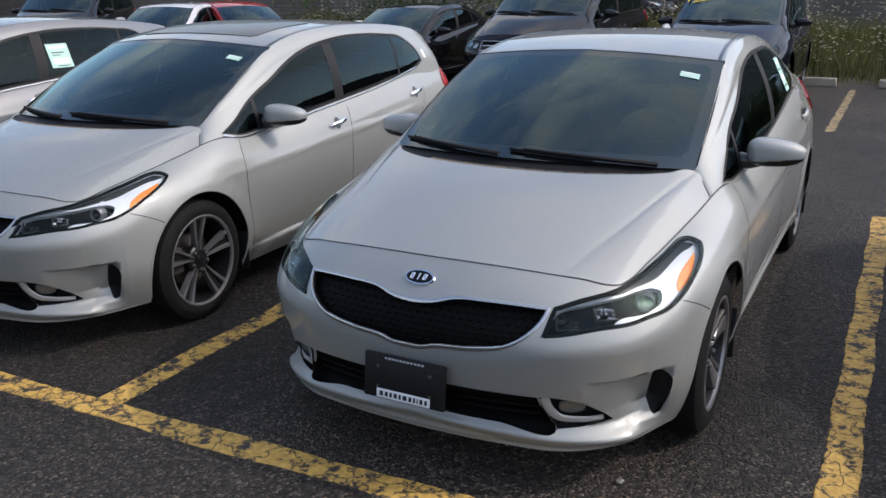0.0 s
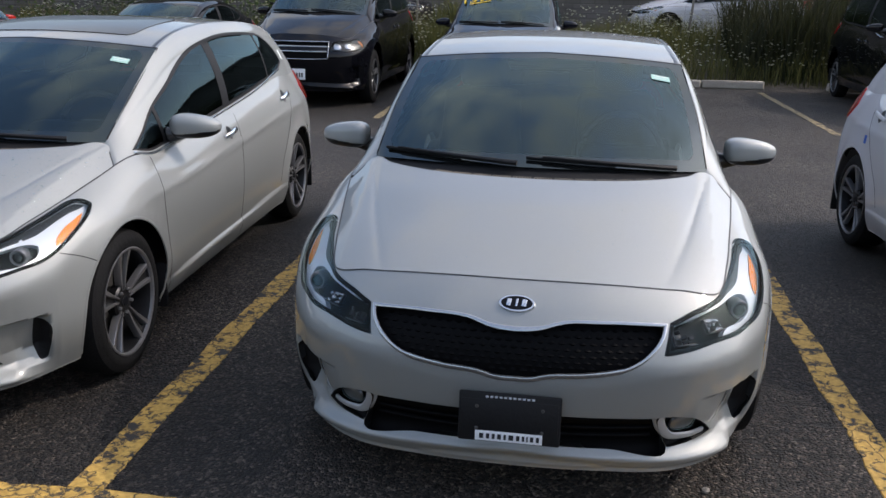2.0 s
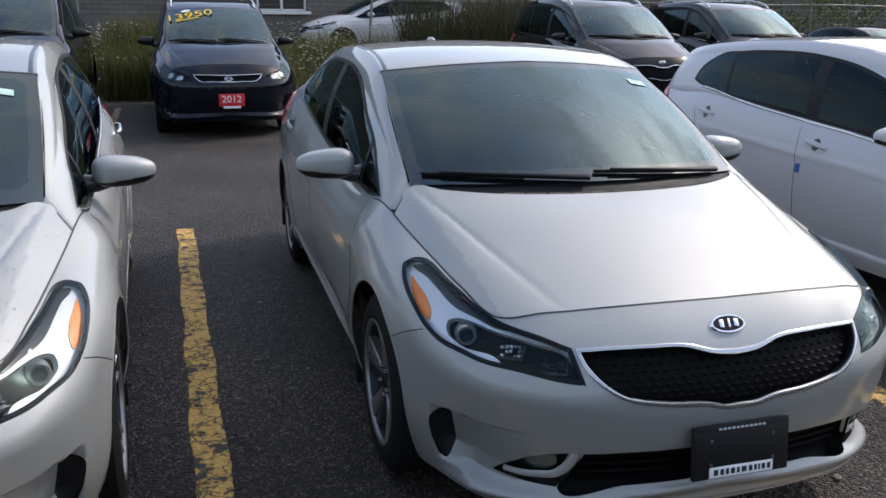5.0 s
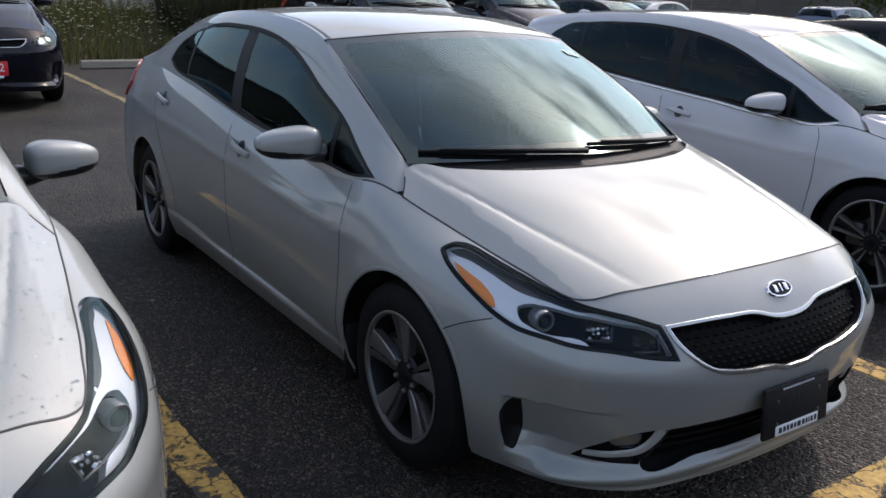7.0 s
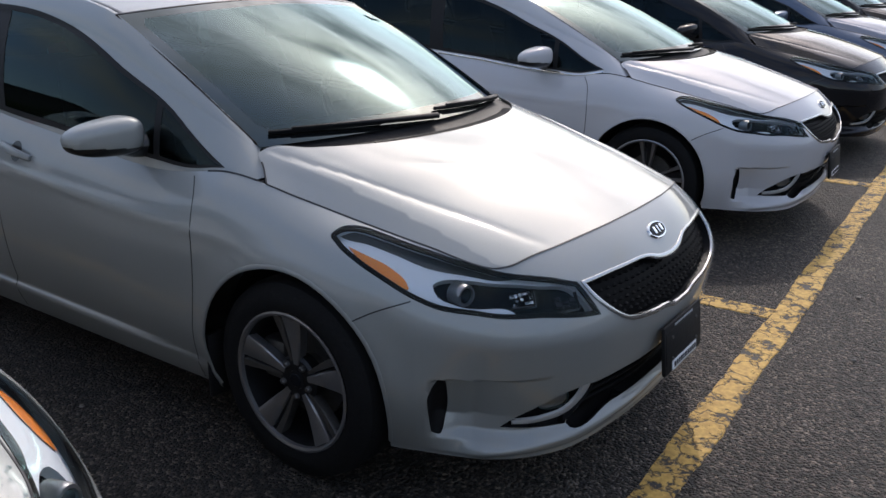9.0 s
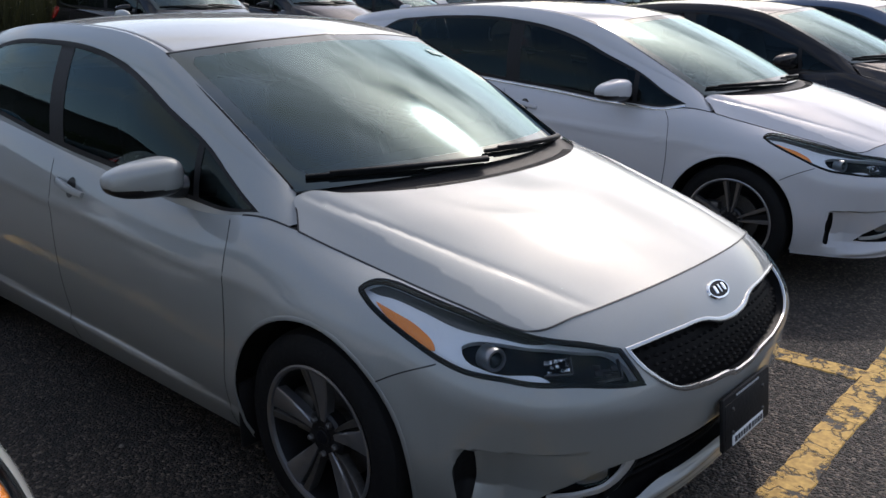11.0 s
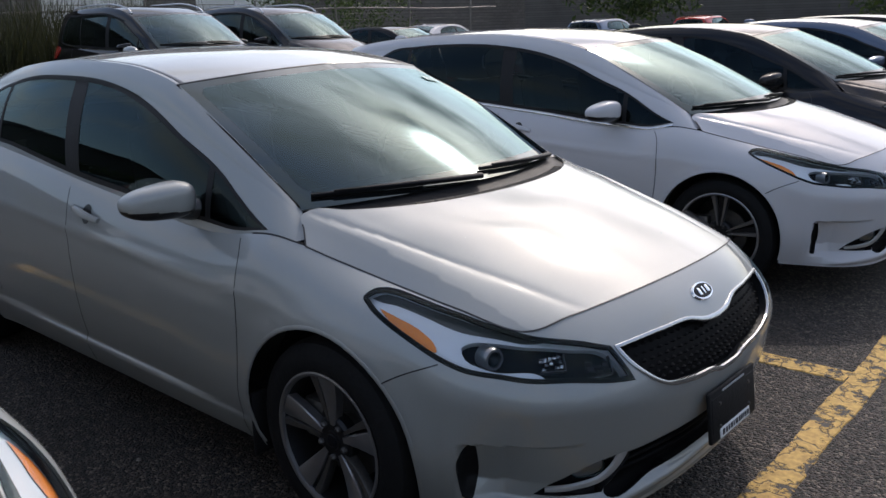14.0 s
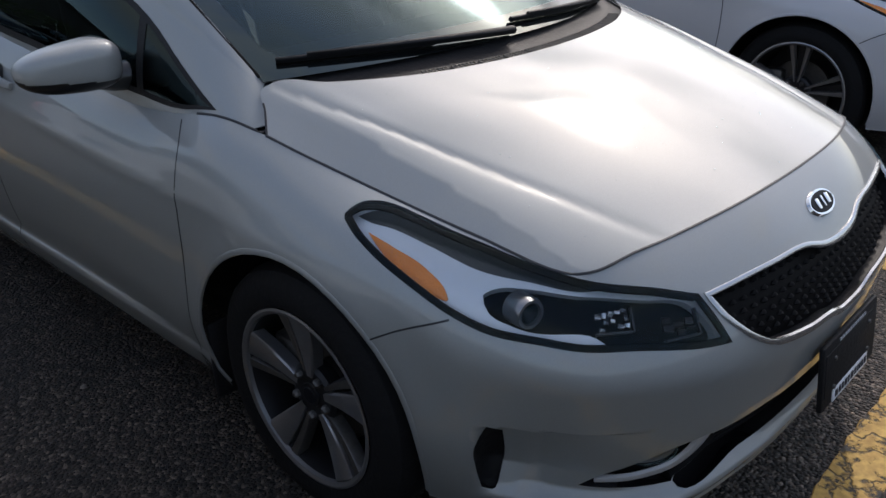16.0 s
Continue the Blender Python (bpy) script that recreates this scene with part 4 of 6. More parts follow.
# ---- a car ----
def wheel(root, at, side, r, style):
    """Tyre, rim, five spokes, brake and nuts, facing x * side."""
    w = new("wheel")
    w.parent = root
    w.matrix_basis = pose(*at) @ (Matrix.Identity(4) if side > 0 else pose(0, 0, 0, 0, 0, 180))
    k = r / .315
    rim = {"alloy": .218, "large": .234, "plain": .205}[style] * k
    part("tyre", lathe([(rim, -.10), (rim + .02, -.108), (r - .035, -.108), (r - .012, -.098), (r, -.07), (r, .045), (r - .010, .075), (r - .035, .090), (rim + .028, .095), (rim + .006, .088), (rim, .078)], 56), TYRE, w)
    part("rim", joined(lathe([(rim + .001, .086), (rim + .004, .090), (rim - .002, .092), (rim - .010, .088), (rim - .012, .078)], 56)), ALLOY, w)
    part("rim_barrel", lathe([(rim - .012, .078), (rim - .016, .06), (rim - .022, .0), (rim - .03, -.09), (.05, -.09)], 48), ALLOY_DARK, w)
    part("brake_disc", lathe([(.14 * k, .004), (.14 * k, -.016), (.06, -.016), (.06, .018), (.0, .018)], 32), IRON, w)
    part("caliper", block((.06, .09, .13), .012, (0.0, -.125 * k, .02)), IRON, w)
    faces, pockets = [], []
    for s in range(5):
        a0 = 2 * math.pi * s / 5 + .35
        def on(rad, ang, x):
            return (x, rad * math.cos(a0 + ang), rad * math.sin(a0 + ang))
        arms = {"alloy": ((-.27, .12, 0), (.19, .36, 1)), "large": ((-.30, -.17, 0), (.05, .18, 0), (-.17, .05, 1)), "plain": ((-.27, .12, 0),)}[style]
        for a_in, a_out, shade in arms:
            v, f, n = [], [], 7
            for i in range(n + 1):
                q = i / n
                rad = .050 * k + (rim - .012 - .050 * k) * q
                w0, w1 = (a_in + .02 * q, a_out - .01 * q) if shade == 0 else (a_in - .02 * q, a_out - .06 * q)
                x = .060 + .020 * q - .004 * math.sin(math.pi * q) - ((.014 if style == "large" else .004) if shade else 0)
                v += [on(rad, w0, x - .028), on(rad, w0, x), on(rad, w0 * .9 + w1 * .1, x + .004), on(rad, w0 * .1 + w1 * .9, x + .004), on(rad, w1, x), on(rad, w1, x - .028)]
            for i in range(n):
                f += [(6 * i + j, 6 * i + j + 1, 6 * i + j + 7, 6 * i + j + 6) for j in range(5)]
            (faces if shade == 0 else pockets).append((v, [q[::-1] for q in f]))
    for d in faces:
        part("spoke", d, ALLOY, w)
    for d in pockets:
        part("spoke_blade", d, ALLOY_DARK if style == "large" else IRON, w)
    part("hub", lathe([(.075 * k, .02), (.075 * k, .052), (.066 * k, .060), (.030, .062), (.029, .066), (.0, .067)], 32), ALLOY_DARK, w)
    for s in range(5):
        a = 2 * math.pi * s / 5 + .35 + math.pi / 5
        part("wheel_nut", moved(lathe([(.0105, 0), (.0105, .012), (.006, .017), (0, .017)], 6), pose(.058, .054 * k * math.cos(a), .054 * k * math.sin(a))), IRON, w)
    part("centre_cap", lathe([(.022, .066), (.019, .0685), (0, .069)], 24), EMBLEM, w)
    return w


def build_car(name, S, paint, label, full=True, scale=(1, 1, 1), plate="dealer", chrome_handles=False, chrome_belt=False, sunroof=False, roof_rails=False, group="", category="car", rim="alloy", side_glass=None, lights=True):
    root = tagged(new(name), label, category, group)
    sx, sy, sz = scale
    K = np.array(scale, float)
    sh = shapes(S)
    fine = 1.0 if full else .55
    lin = lambda a, b, n: list(np.linspace(a, b, max(3, int(n * fine)) + 1))
    half = lin(0, .18, 64)[:-1] + lin(.18, .25, 14)[:-1] + lin(.25, 1, 66)
    us = [-u for u in half[:0:-1]] + half
    rows = lin(0, .55, 32)[:-1] + lin(.55, .80, 8)[:-1] + lin(.80, 1, 10)
    side = Sheet(sh["side"], us, rows, (5.9, .75), scale, (1, 0, 0))
    wr, wb, wf = S["wheel"], S["wheelbase"], S["axle"]
    # outlines on the lower body
    grille = side.outline(S["grille"], mirror=True)
    head = side.outline(S["head"])
    intake = side.outline(S["intake"], mirror=True) if "intake" in S else None
    fog = side.outline(S["fog"]) if "fog" in S else None
    vent = None
    if "vent" in S:
        raw = np.array([q[:2] for q in S["vent"]])
        vent = shape_line(np.stack([raw[:, 0], sh["level"](raw[:, 0], raw[:, 1])], 1), [len(q) > 2 for q in S["vent"]], 5)
    tail = side.outline([(None, *q) for q in S["tail"]])
    arches = []
    for wy in (wf, wb):
        ring = [(None, wy + .352 * math.sin(a) * S.get("arch", 1), wr + .012 + .352 * math.cos(a) * S.get("arch", 1)) for a in np.linspace(-2.05, 2.05, 32)]
        ring = [q for q in ring if q[2] > .205]
        uv = side.find(ring)
        arches.append(np.array([(uv[0][0], -.02)] + list(uv) + [(uv[-1][0], -.02)]))
    detail = [side.outline(S[k], fine=5) for k in ("lamp_black", "amber", "lamp_dark")] if "lamp_black" in S and full else []
    loops = [grille, head, tail, *arches] + detail + [q for q in (fog, vent) if q is not None]
    for q in loops:
        side.cut(q)
        if q is not grille:
            side.cut(mirrored(q))
    if intake is not None:
        side.cut(intake)
    uvs = lambda pts: side.find([(None, *p) for p in pts])
    d1 = uvs([(.385, .205), (.375, .33), (.355, .47), (.342, .62), (.345, .74), (.365, .83), (.40, .868)])
    d2 = uvs([(1.44, .205), (1.440, .48), (1.450, .70), (1.475, .84), (1.50, .92)])
    d3 = uvs([(2.22, .37), (2.26, .50), (2.36, .62), (2.50, .80), (2.60, .95)])
    fb = uvs([(-.436, .651), (-.343, .611), (-.285, .578)])
    rb = uvs([(3.02, .55), (3.15, .58), (3.4, .60)])
    seams = [Curve(q * np.array(side.size))(np.linspace(0, 1, 24)) / np.array(side.size) for q in (d1, d2, d3, fb, rb)]
    for q in seams:
        side.cut(q, False), side.cut(mirrored(q), False)
    c, p = side.middles()
    x, y, z = p.T
    left = c[:, 0] > 0
    tag = np.full(len(c), "", object)
    def mark(poly, nm, one=False):
        tag[within(poly, c) & (tag == "")] = nm
        if not one:
            tag[within(mirrored(poly), c) & (tag == "")] = nm
    mark(grille, "grille", True)
    for q, nm in zip(detail, ("hl_black", "hl_amber", "hl_dark")):
        mark(q, nm)
    mark(head, "headlight"), mark(tail, "tail_light")
    for q in arches:
        mark(q, "hole")
    if fog is not None:
        mark(fog, "fog_lamp")
    if vent is not None:
        mark(vent, "bumper_vent")
    if intake is not None:
        mark(intake, "intake", True)
    def behind(line_uv):
        """True for faces behind a seam, by its place along the sheet at the face's height."""
        o = line_uv[np.argsort(line_uv[:, 1])]
        return np.abs(c[:, 0]) > np.interp(c[:, 1], o[:, 1], o[:, 0])
    body = tag == ""
    fr_line = (y < -.44) | ((y < -.25) & (z < .651 - (y + .436) * .46)) | ((y < -.30) & (z < .59))
    b1, b2, b3 = behind(seams[0]), behind(seams[1]), behind(seams[2])
    tag[body & fr_line] = "front_bumper"
    tag[body & (tag == "") & ~b1] = "fender"
    tag[body & (tag == "") & ~b2] = "front_door"
    tag[body & (tag == "") & ~b3 & (y < 2.6)] = "rear_door"
    tag[body & (tag == "") & (y > 2.9) & (z < .57)] = "rear_bumper"
    tag[body & (tag == "")] = "quarter_panel"
    def emit_side(nm, mat, both_sides=False, off=0.0, rim=None, lab="", out=""):
        res = []
        for s in ((None,) if both_sides else (True, False)):
            w = [i for i in range(len(tag)) if tag[i] == nm and (s is None or left[i] == s)]
            if not w:
                continue
            e = side.emit(w, off, rim)
            ob = part(out or nm, e[0], mat, root, lab, e[1])
            if rim is not None and len(e[2][1]):
                part((out or nm) + "_wall", e[2], PLASTIC if nm != "fog_lamp" else PLASTIC, ob, smooth=False)
            res.append(ob)
        return res
    for nm in ("front_bumper", "rear_bumper"):
        emit_side(nm, paint, True)
    for nm in ("fender", "front_door", "rear_door", "quarter_panel"):
        emit_side(nm, paint)
    lining = [i for i in range(len(tag)) if tag[i] in ("front_door", "rear_door", "quarter_panel") and z[i] > .45]
    part("door_lining", side.emit(lining, -.035)[0], CABIN, root)
    seam_data = []
    for q in seams:
        for s in (q, mirrored(q)):
            seam_data.append(ribbon(side.point(s, .0002), side.normal(*s.T), .0040, .0008))
    for d in seam_data:
        part("panel_gap", d, INK, root)
    # arch lips, liners, sills
    for q in arches:
        lip = q[1:-1]
        for s in (lip, mirrored(lip)):
            part("arch_lip", ribbon(side.point(s, -.004), side.normal(*s.T), .016, .0055), paint, root)
    for wy in (wf, wb):
        for s in (1, -1):
            v, f = lathe([(.366, .775), (.366, .50), (.10, .48)], 40)
            liner = ([(px * s * sx, (py + wy) * sy, (pz + wr + .012) * sz) for px, py, pz in v], [q for q in f if min(v[i][2] for i in q) > -.20])
            part("wheel_liner", liner, PLASTIC, root)
            flap_y = wy + .352 if wy == wf else wy + .36
            part("mud_flap", block((.20, .018, .22), .008, (.77 * s * sx, flap_y * sy, .27 * sz)), PLASTIC, root)
    part("underbody", block((1.30 * sx, (S["ribs"][-1][1] - S["ribs"][0][1] - .9) * sy, .10), .03, (0, (S["ribs"][-1][1] + S["ribs"][0][1]) / 2 * sy, .235 * sz)), PLASTIC, root)
    # grille
    e = side.emit([i for i in range(len(tag)) if tag[i] == "grille"], -.028, 0.0)
    g = part("grille", e[0], MESH, root, "black mesh grille", e[1])
    part("grille_wall", e[2], PLASTIC, g, smooth=False)
    cells = []
    if full:
        zlo, zhi = .515, .675
        spots = [((i + .5 * (j % 2)) * .032, zlo + .011 + j * .020) for j in range(8) for i in range(-14, 15)]
        uv = side.find([(abs(gx) + 1e-4, None, gz) for gx, gz in spots])
        uv[:, 0] *= np.array([-1 if gx < 0 else 1 for gx, _ in spots])
        uv = uv[within(shrunk(grille, .012, side.size), uv)]
        for q in side.point(uv, -.028):
            cells.append(([(q[0] - .013, q[1], q[2]), (q[0], q[1], q[2] - .0075), (q[0] + .013, q[1], q[2]), (q[0], q[1], q[2] + .0075), (q[0] - .004, q[1] - .007, q[2] + .001), (q[0] + .004, q[1] - .007, q[2] + .001)], [(0, 1, 4), (1, 5, 4), (1, 2, 5), (2, 3, 5), (3, 4, 5), (3, 0, 4)]))
        tagged(part("grille_mesh", joined(*cells), MESH, g), kind="stuff")
    gl = shrunk(grille, .004, side.size)
    gp = side.point(gl, -.002)
    wide = .013 + .006 * np.exp(-(gp[:, 0] / (.10 * sx)) ** 2) * (gp[:, 2] > .58 * sz) + .004 * (gp[:, 2] < .55 * sz)
    part("grille_surround", ribbon(gp, side.normal(*gl.T), wide, .007, True), GRILLE_RIM, root, "dark chrome grille surround")
    for z0, z1 in S.get("bars", ()):  # a painted bar across the grille between two bright lines
        across = np.linspace(-.400, .400, 31)
        row = lambda z: np.stack([np.sign(across), 1 + 0 * across], 1) * side.find([(max(abs(a), 1e-4), None, z) for a in across])
        uv = row((z0 + z1) / 2)
        bar = part("grille_bar", ribbon(side.point(uv, .001), side.normal(*uv.T), (z1 - z0) * sz, .010), paint, root, "black bar across the grille")
        for z in (z0, z1):
            uv = row(z)
            part("bright_line", ribbon(side.point(uv, .003), side.normal(*uv.T), .014, .012), SATIN, bar)
    # headlights
    for s in (True, False):
        w = [i for i in range(len(tag)) if tag[i] in ("headlight", "hl_black", "hl_amber", "hl_dark") and left[i] == s]
        pick = lambda nm: [i for i in w if tag[i] == nm]
        e = side.emit(pick("headlight"), -.022)
        hl = part("headlight", e[0], HOUSING if detail else TRIM, root, "clear headlight with pale housing and amber side reflector", e[1])
        part("housing_wall", side.emit(w, -.022, .0)[2], TRIM, hl, smooth=False)
        e = side.emit(w, .0015)
        part("lens", e[0], LENS, hl, "", e[1]).visible_shadow = False
        sg = 1 if s else -1
        edge = shrunk(head if s else mirrored(head), .008, side.size)
        part("seal", ribbon(side.point(edge, -.003), side.normal(*edge.T), .015, .003, True), MESH, hl)
        if detail:
            e = side.emit(pick("hl_black"), -.042, -.022)
            pit = part("lamp_recess", e[0], MESH, hl, "", e[1])
            part("recess_wall", e[2], SATIN, pit, smooth=False)
            e = side.emit(pick("hl_amber"), -.019, -.022)
            part("amber_reflector", e[0], AMBER, hl, "amber side reflector", e[1])
            e = side.emit(pick("hl_dark"), -.0215)
            part("dark_strip", e[0], STRIP, hl, "", e[1])
            uv = side.find([(.714, None, .676)]) * np.array([sg, 1])
            q, n = side.point(uv, -.024)[0], side.normal(*uv.T)[0]
            aim = Vector((0.25 * sg, -1, .05)).normalized()
            m = Matrix.Translation(q + np.array([0, -.004, 0])) @ aim.to_track_quat("X", "Z").to_matrix().to_4x4()
            part("projector_shroud", moved(lathe([(.031, -.034), (.031, .006), (.029, .010)], 32), m), ALLOY, hl)
            part("projector_ring", moved(lathe([(.029, .010), (.0285, .0125), (.0225, .0125), (.0205, .006)], 32), m), ALLOY, hl)
            part("projector_lens", moved(lathe([(.0215, .007), (.016, .012), (.008, .015), (0, .016)], 24), m), LENS, hl)
            part("projector_bowl", moved(lathe([(.0205, .006), (.012, -.006), (0, -.012)], 24), m), ALLOY_DARK, hl)
            dice = random.Random(5)
            for bx, bz, sw, shh, mt, nx in ((.618, .660, .062, .040, REFLECTOR, 5), (.520, .640, .066, .044, ALLOY_DARK, 3)):
                uv = side.find([(bx, None, bz)]) * np.array([sg, 1])
                q = side.point(uv, -.026)[0]
                n = side.normal(*uv.T)[0]
                m = Matrix.Translation(q) @ Vector(n).to_track_quat("Z", "Y").to_matrix().to_4x4()
                shards = []
                for i in range(nx):
                    for j in range(3):
                        if dice.random() < .25:
                            continue
                        px, py = (i + .5) / nx - .5, (j + .5) / 3 - .5
                        shards.append(moved(block((sw / nx * dice.uniform(.7, 1.0), shh / 3 * dice.uniform(.6, .95), .006), .0015), pose(px * sw + .006 * py * sg, py * shh - px * .010 * sg, .004 * dice.random(), dice.uniform(-35, 35), dice.uniform(-35, 35), 12 * sg)))
                part("reflector_facets", moved(joined(*shards), m), mt, hl)
                part("reflector_tray", moved(joined(block((sw * 1.1, .004, .014), .001, (0, -shh * .56, .004)), block((.004, shh * 1.1, .012), .001, (-sw * .58 * sg, 0, .003))), m), TRIM, hl)
        else:
            for bx, bz in S.get("lamps", ((.56, .648), (.66, .668))):
                uv = side.find([(bx, None, bz)]) * np.array([sg, 1])
                q, n = side.point(uv, -.022)[0], side.normal(*uv.T)[0]
                m = Matrix.Translation(q) @ Vector(n).to_track_quat("Z", "Y").to_matrix().to_4x4()
                part("reflector_bowl", moved(egg((.05 * sx, .038 * sz, .018), (0, 0, 0), 3, 16, 6), m), REFLECTOR, hl)
            if lights:
                am = side.outline(S["amber"], fine=2)
                am = am if s else mirrored(am)
                part("amber_reflector", (list(side.point(am, -.004)), [tuple(range(len(am)))]), AMBER, hl, "amber side reflector")
        # tail light
        w = [i for i in range(len(tag)) if tag[i] == "tail_light" and left[i] == s]
        if w:
            e = side.emit(w, .010, 0.0)
            tl = part("tail_light", e[0], RED_LENS, root, "red tail light", e[1])
            part("lamp_edge", (e[2][0], [q[::-1] for q in e[2][1]]), RED_LENS, tl, smooth=False)
    if intake is not None:
        e = side.emit([i for i in range(len(tag)) if tag[i] == "intake"], -.045, 0.0)
        it = part("lower_intake", e[0], MESH, root, "black lower air intake", e[1])
        part("intake_wall", e[2], PLASTIC, it, smooth=False)
        for zz in (.29, .325, .36):
            uv = side.find([(xx, None, zz) for xx in np.linspace(.001, .44, 14)])
            uv = np.concatenate([mirrored(uv)[:-1], uv])
            part("intake_slat", ribbon(side.point(uv, -.030), side.normal(*uv.T), .010, .010), MESH, it)
    if vent is not None:
        emit_side("bumper_vent", PLASTIC, False, -.022, 0.0)
    if fog is not None:
        for ob, sg in zip(emit_side("fog_lamp", PLASTIC, False, -.040, 0.0, "round fog lamp in a silver bezel"), (1, -1)):
            fu = np.array([sg, 1])
            uv = Curve(side.find([(.458, None, .376), (.474, None, .322), (.500, None, .290), (.55, None, .278), (.622, None, .274)]) * np.array(side.size))(np.linspace(0, 1, 20)) / np.array(side.size) * fu
            part("bezel", ribbon(side.point(uv, -.016), side.normal(*uv.T), .044 - .026 * np.linspace(0, 1, 20) ** .7, .008), BEZEL, ob, "satin silver bezel")
            uv = side.find([(.545, None, .330)]) * fu
            q, n = side.point(uv, -.034)[0], side.normal(*uv.T)[0]
            m = Matrix.Translation(q) @ Vector(n).to_track_quat("Z", "Y").to_matrix().to_4x4()
            part("fog_reflector", moved(egg((.046, .030, .012), (0, 0, .004), 2.6, 24, 8), m), ALLOY, ob)
            part("fog_glass", moved(egg((.050, .033, .018), (0, 0, .006), 2.6, 24, 8), m), LENS, ob).visible_shadow = False
    # bonnet, cowl, windscreen, roof, rear
    span = lin(-1, 1, 44)
    sizes = (1.5, .9)
    hood = Sheet(sh["hood"], lin(-1, 1, 110), lin(0, 1, 40), sizes, scale)
    nf = range(len(hood.faces))
    e = hood.emit(nf)
    part("bonnet", e[0], paint, root, "", e[1])
    us1 = np.linspace(-1, 1, 60)
    front = np.stack([us1, 0 * us1], 1)
    part("panel_gap", ribbon(hood.point(front, .0003), hood.normal(*front.T), .0055, .0010), INK, root)
    for s in (-1, 1):
        vv = np.linspace(0, 1, 40)
        q = np.stack([0 * vv + s, vv], 1)
        part("panel_gap", ribbon(hood.point(q, .0005), hood.normal(*q.T), .006, .0012), INK, root)
        q = np.stack([np.linspace(.90, .998, 12) * s, np.full(12, .998)], 1)
        part("panel_gap", ribbon(hood.point(q, .0004), hood.normal(*q.T), .005, .0010), INK, root)
    ws = Sheet(sh["windshield"], span, lin(0, 1, 22), (1.4, .8), scale, (0, -.5, .8))
    pane = np.array([(a, .085) for a in np.linspace(-.90, .90, 21)] + [(.93, b) for b in np.linspace(.13, .88, 12)] + [(a, .935 - .0 * abs(a)) for a in np.linspace(.89, -.89, 21)] + [(-.93, b) for b in np.linspace(.88, .13, 12)])
    ws.cut(pane)
    c2, _ = ws.middles()
    inn = within(pane, c2)
    e = ws.emit(np.where(inn)[0])
    wsp = part("windscreen", e[0], GLASS, root, "raked tinted windscreen", e[1])
    e = ws.emit(np.where(~inn)[0])
    part("windscreen_band", e[0], FRIT, wsp, "", e[1])
    for s in (-1, 1):
        vv = np.linspace(.02, 1, 30)
        q = np.stack([0 * vv + s, vv], 1)
        part("windscreen_seal", ribbon(ws.point(q, -.001), ws.normal(*q.T), .008, .002), MESH, root)
    q = np.stack([us1, 0 * us1 + 1], 1)
    part("windscreen_seal", ribbon(ws.point(q, -.001), ws.normal(*q.T), .010, .003), TRIM, root)
    roof = Sheet(sh["roof"], span, lin(0, 1, 24), (1.15, 1.6), scale)
    e = roof.emit(range(len(roof.faces)))
    part("roof_panel", e[0], paint, root, "", e[1])
    part("headliner", roof.emit(range(len(roof.faces)), -.025)[0], CABIN_LIGHT, root)
    if sunroof:
        pan = np.array([(a, .07) for a in np.linspace(-.68, .68, 15)] + [(.72, b) for b in np.linspace(.09, .34, 8)] + [(a, .36) for a in np.linspace(.68, -.68, 15)] + [(-.72, b) for b in np.linspace(.34, .09, 8)])
        roof.cut(pan)
        c2, _ = roof.middles()
        e = roof.emit(np.where(within(pan, c2))[0], .004, 0.0)
        sr = part("sunroof", e[0], TRIM, root, "closed dark glass sunroof", e[1])
        part("sunroof_edge", (e[2][0], [q[::-1] for q in e[2][1]]), TRIM, sr, smooth=False)
    for s in (-1, 1):
        vv = np.linspace(0, 1, 40)
        q = np.stack([0 * vv + s * .965, vv], 1)
        part("roof_ditch", ribbon(roof.point(q, -.001), roof.normal(*q.T), .020, .0025), TRIM, root)
        if roof_rails:
            q = np.stack([0 * vv + s * .90, .06 + vv * .86], 1)
            lift = np.minimum(1, np.minimum(vv, 1 - vv) / .06) * .045
            part("roof_rail", tube(roof.point(q) + np.stack([0 * lift, 0 * lift, lift], 1), .014), SATIN, root)
    if full:
        part("aerial_fin", moved(egg((.022, .07, .030), (0, 0, 0), 2.2), pose(0, (S["roof_rear_mid"][1] - .12) * sy, (S["roof_rear_mid"][2] + .018) * sz)), paint, root)
    rg = Sheet(sh["rear_glass"], span, lin(0, 1, 16), (1.2, .7), scale, (0, .6, .7))
    pane = np.array([(a, .10) for a in np.linspace(-.84, .84, 17)] + [(a, .90 if not S.get("hatch") else .80) for a in np.linspace(.86, -.86, 17)])
    rg.cut(pane)
    c2, _ = rg.middles()
    inn = within(pane, c2)
    e = rg.emit(np.where(inn)[0])
    part("rear_window", e[0], DARK_GLASS, root, "", e[1])
    e = rg.emit(np.where(~inn)[0])
    part("rear_pillar", e[0], paint, root, "", e[1])
    if sh["trunk"]:
        tk = Sheet(sh["trunk"], span, lin(0, 1, 10), (1.2, .5), scale)
        e = tk.emit(range(len(tk.faces)))
        part("boot_lid", e[0], paint, root, "", e[1])
    # side windows
    gr_us = lin(0, 1, 80)
    gr = Sheet(sh["green"], [-u for u in gr_us[:0:-1]] + gr_us, lin(0, 1, 22), (3.2, .45), scale, (1, 0, .2))
    dlo = gr.outline([(None, *q) for q in S["dlo"]], fine=5)
    inner = shrunk(dlo, .020, gr.size)
    cuts = []
    for (ya, za), (yb, zb), wd in S["pillars"]:
        for o in (-wd / 2, wd / 2):
            cuts.append(((ya + o, za), (yb + o, zb)))
    for q in (dlo, inner):
        gr.cut(q), gr.cut(mirrored(q))
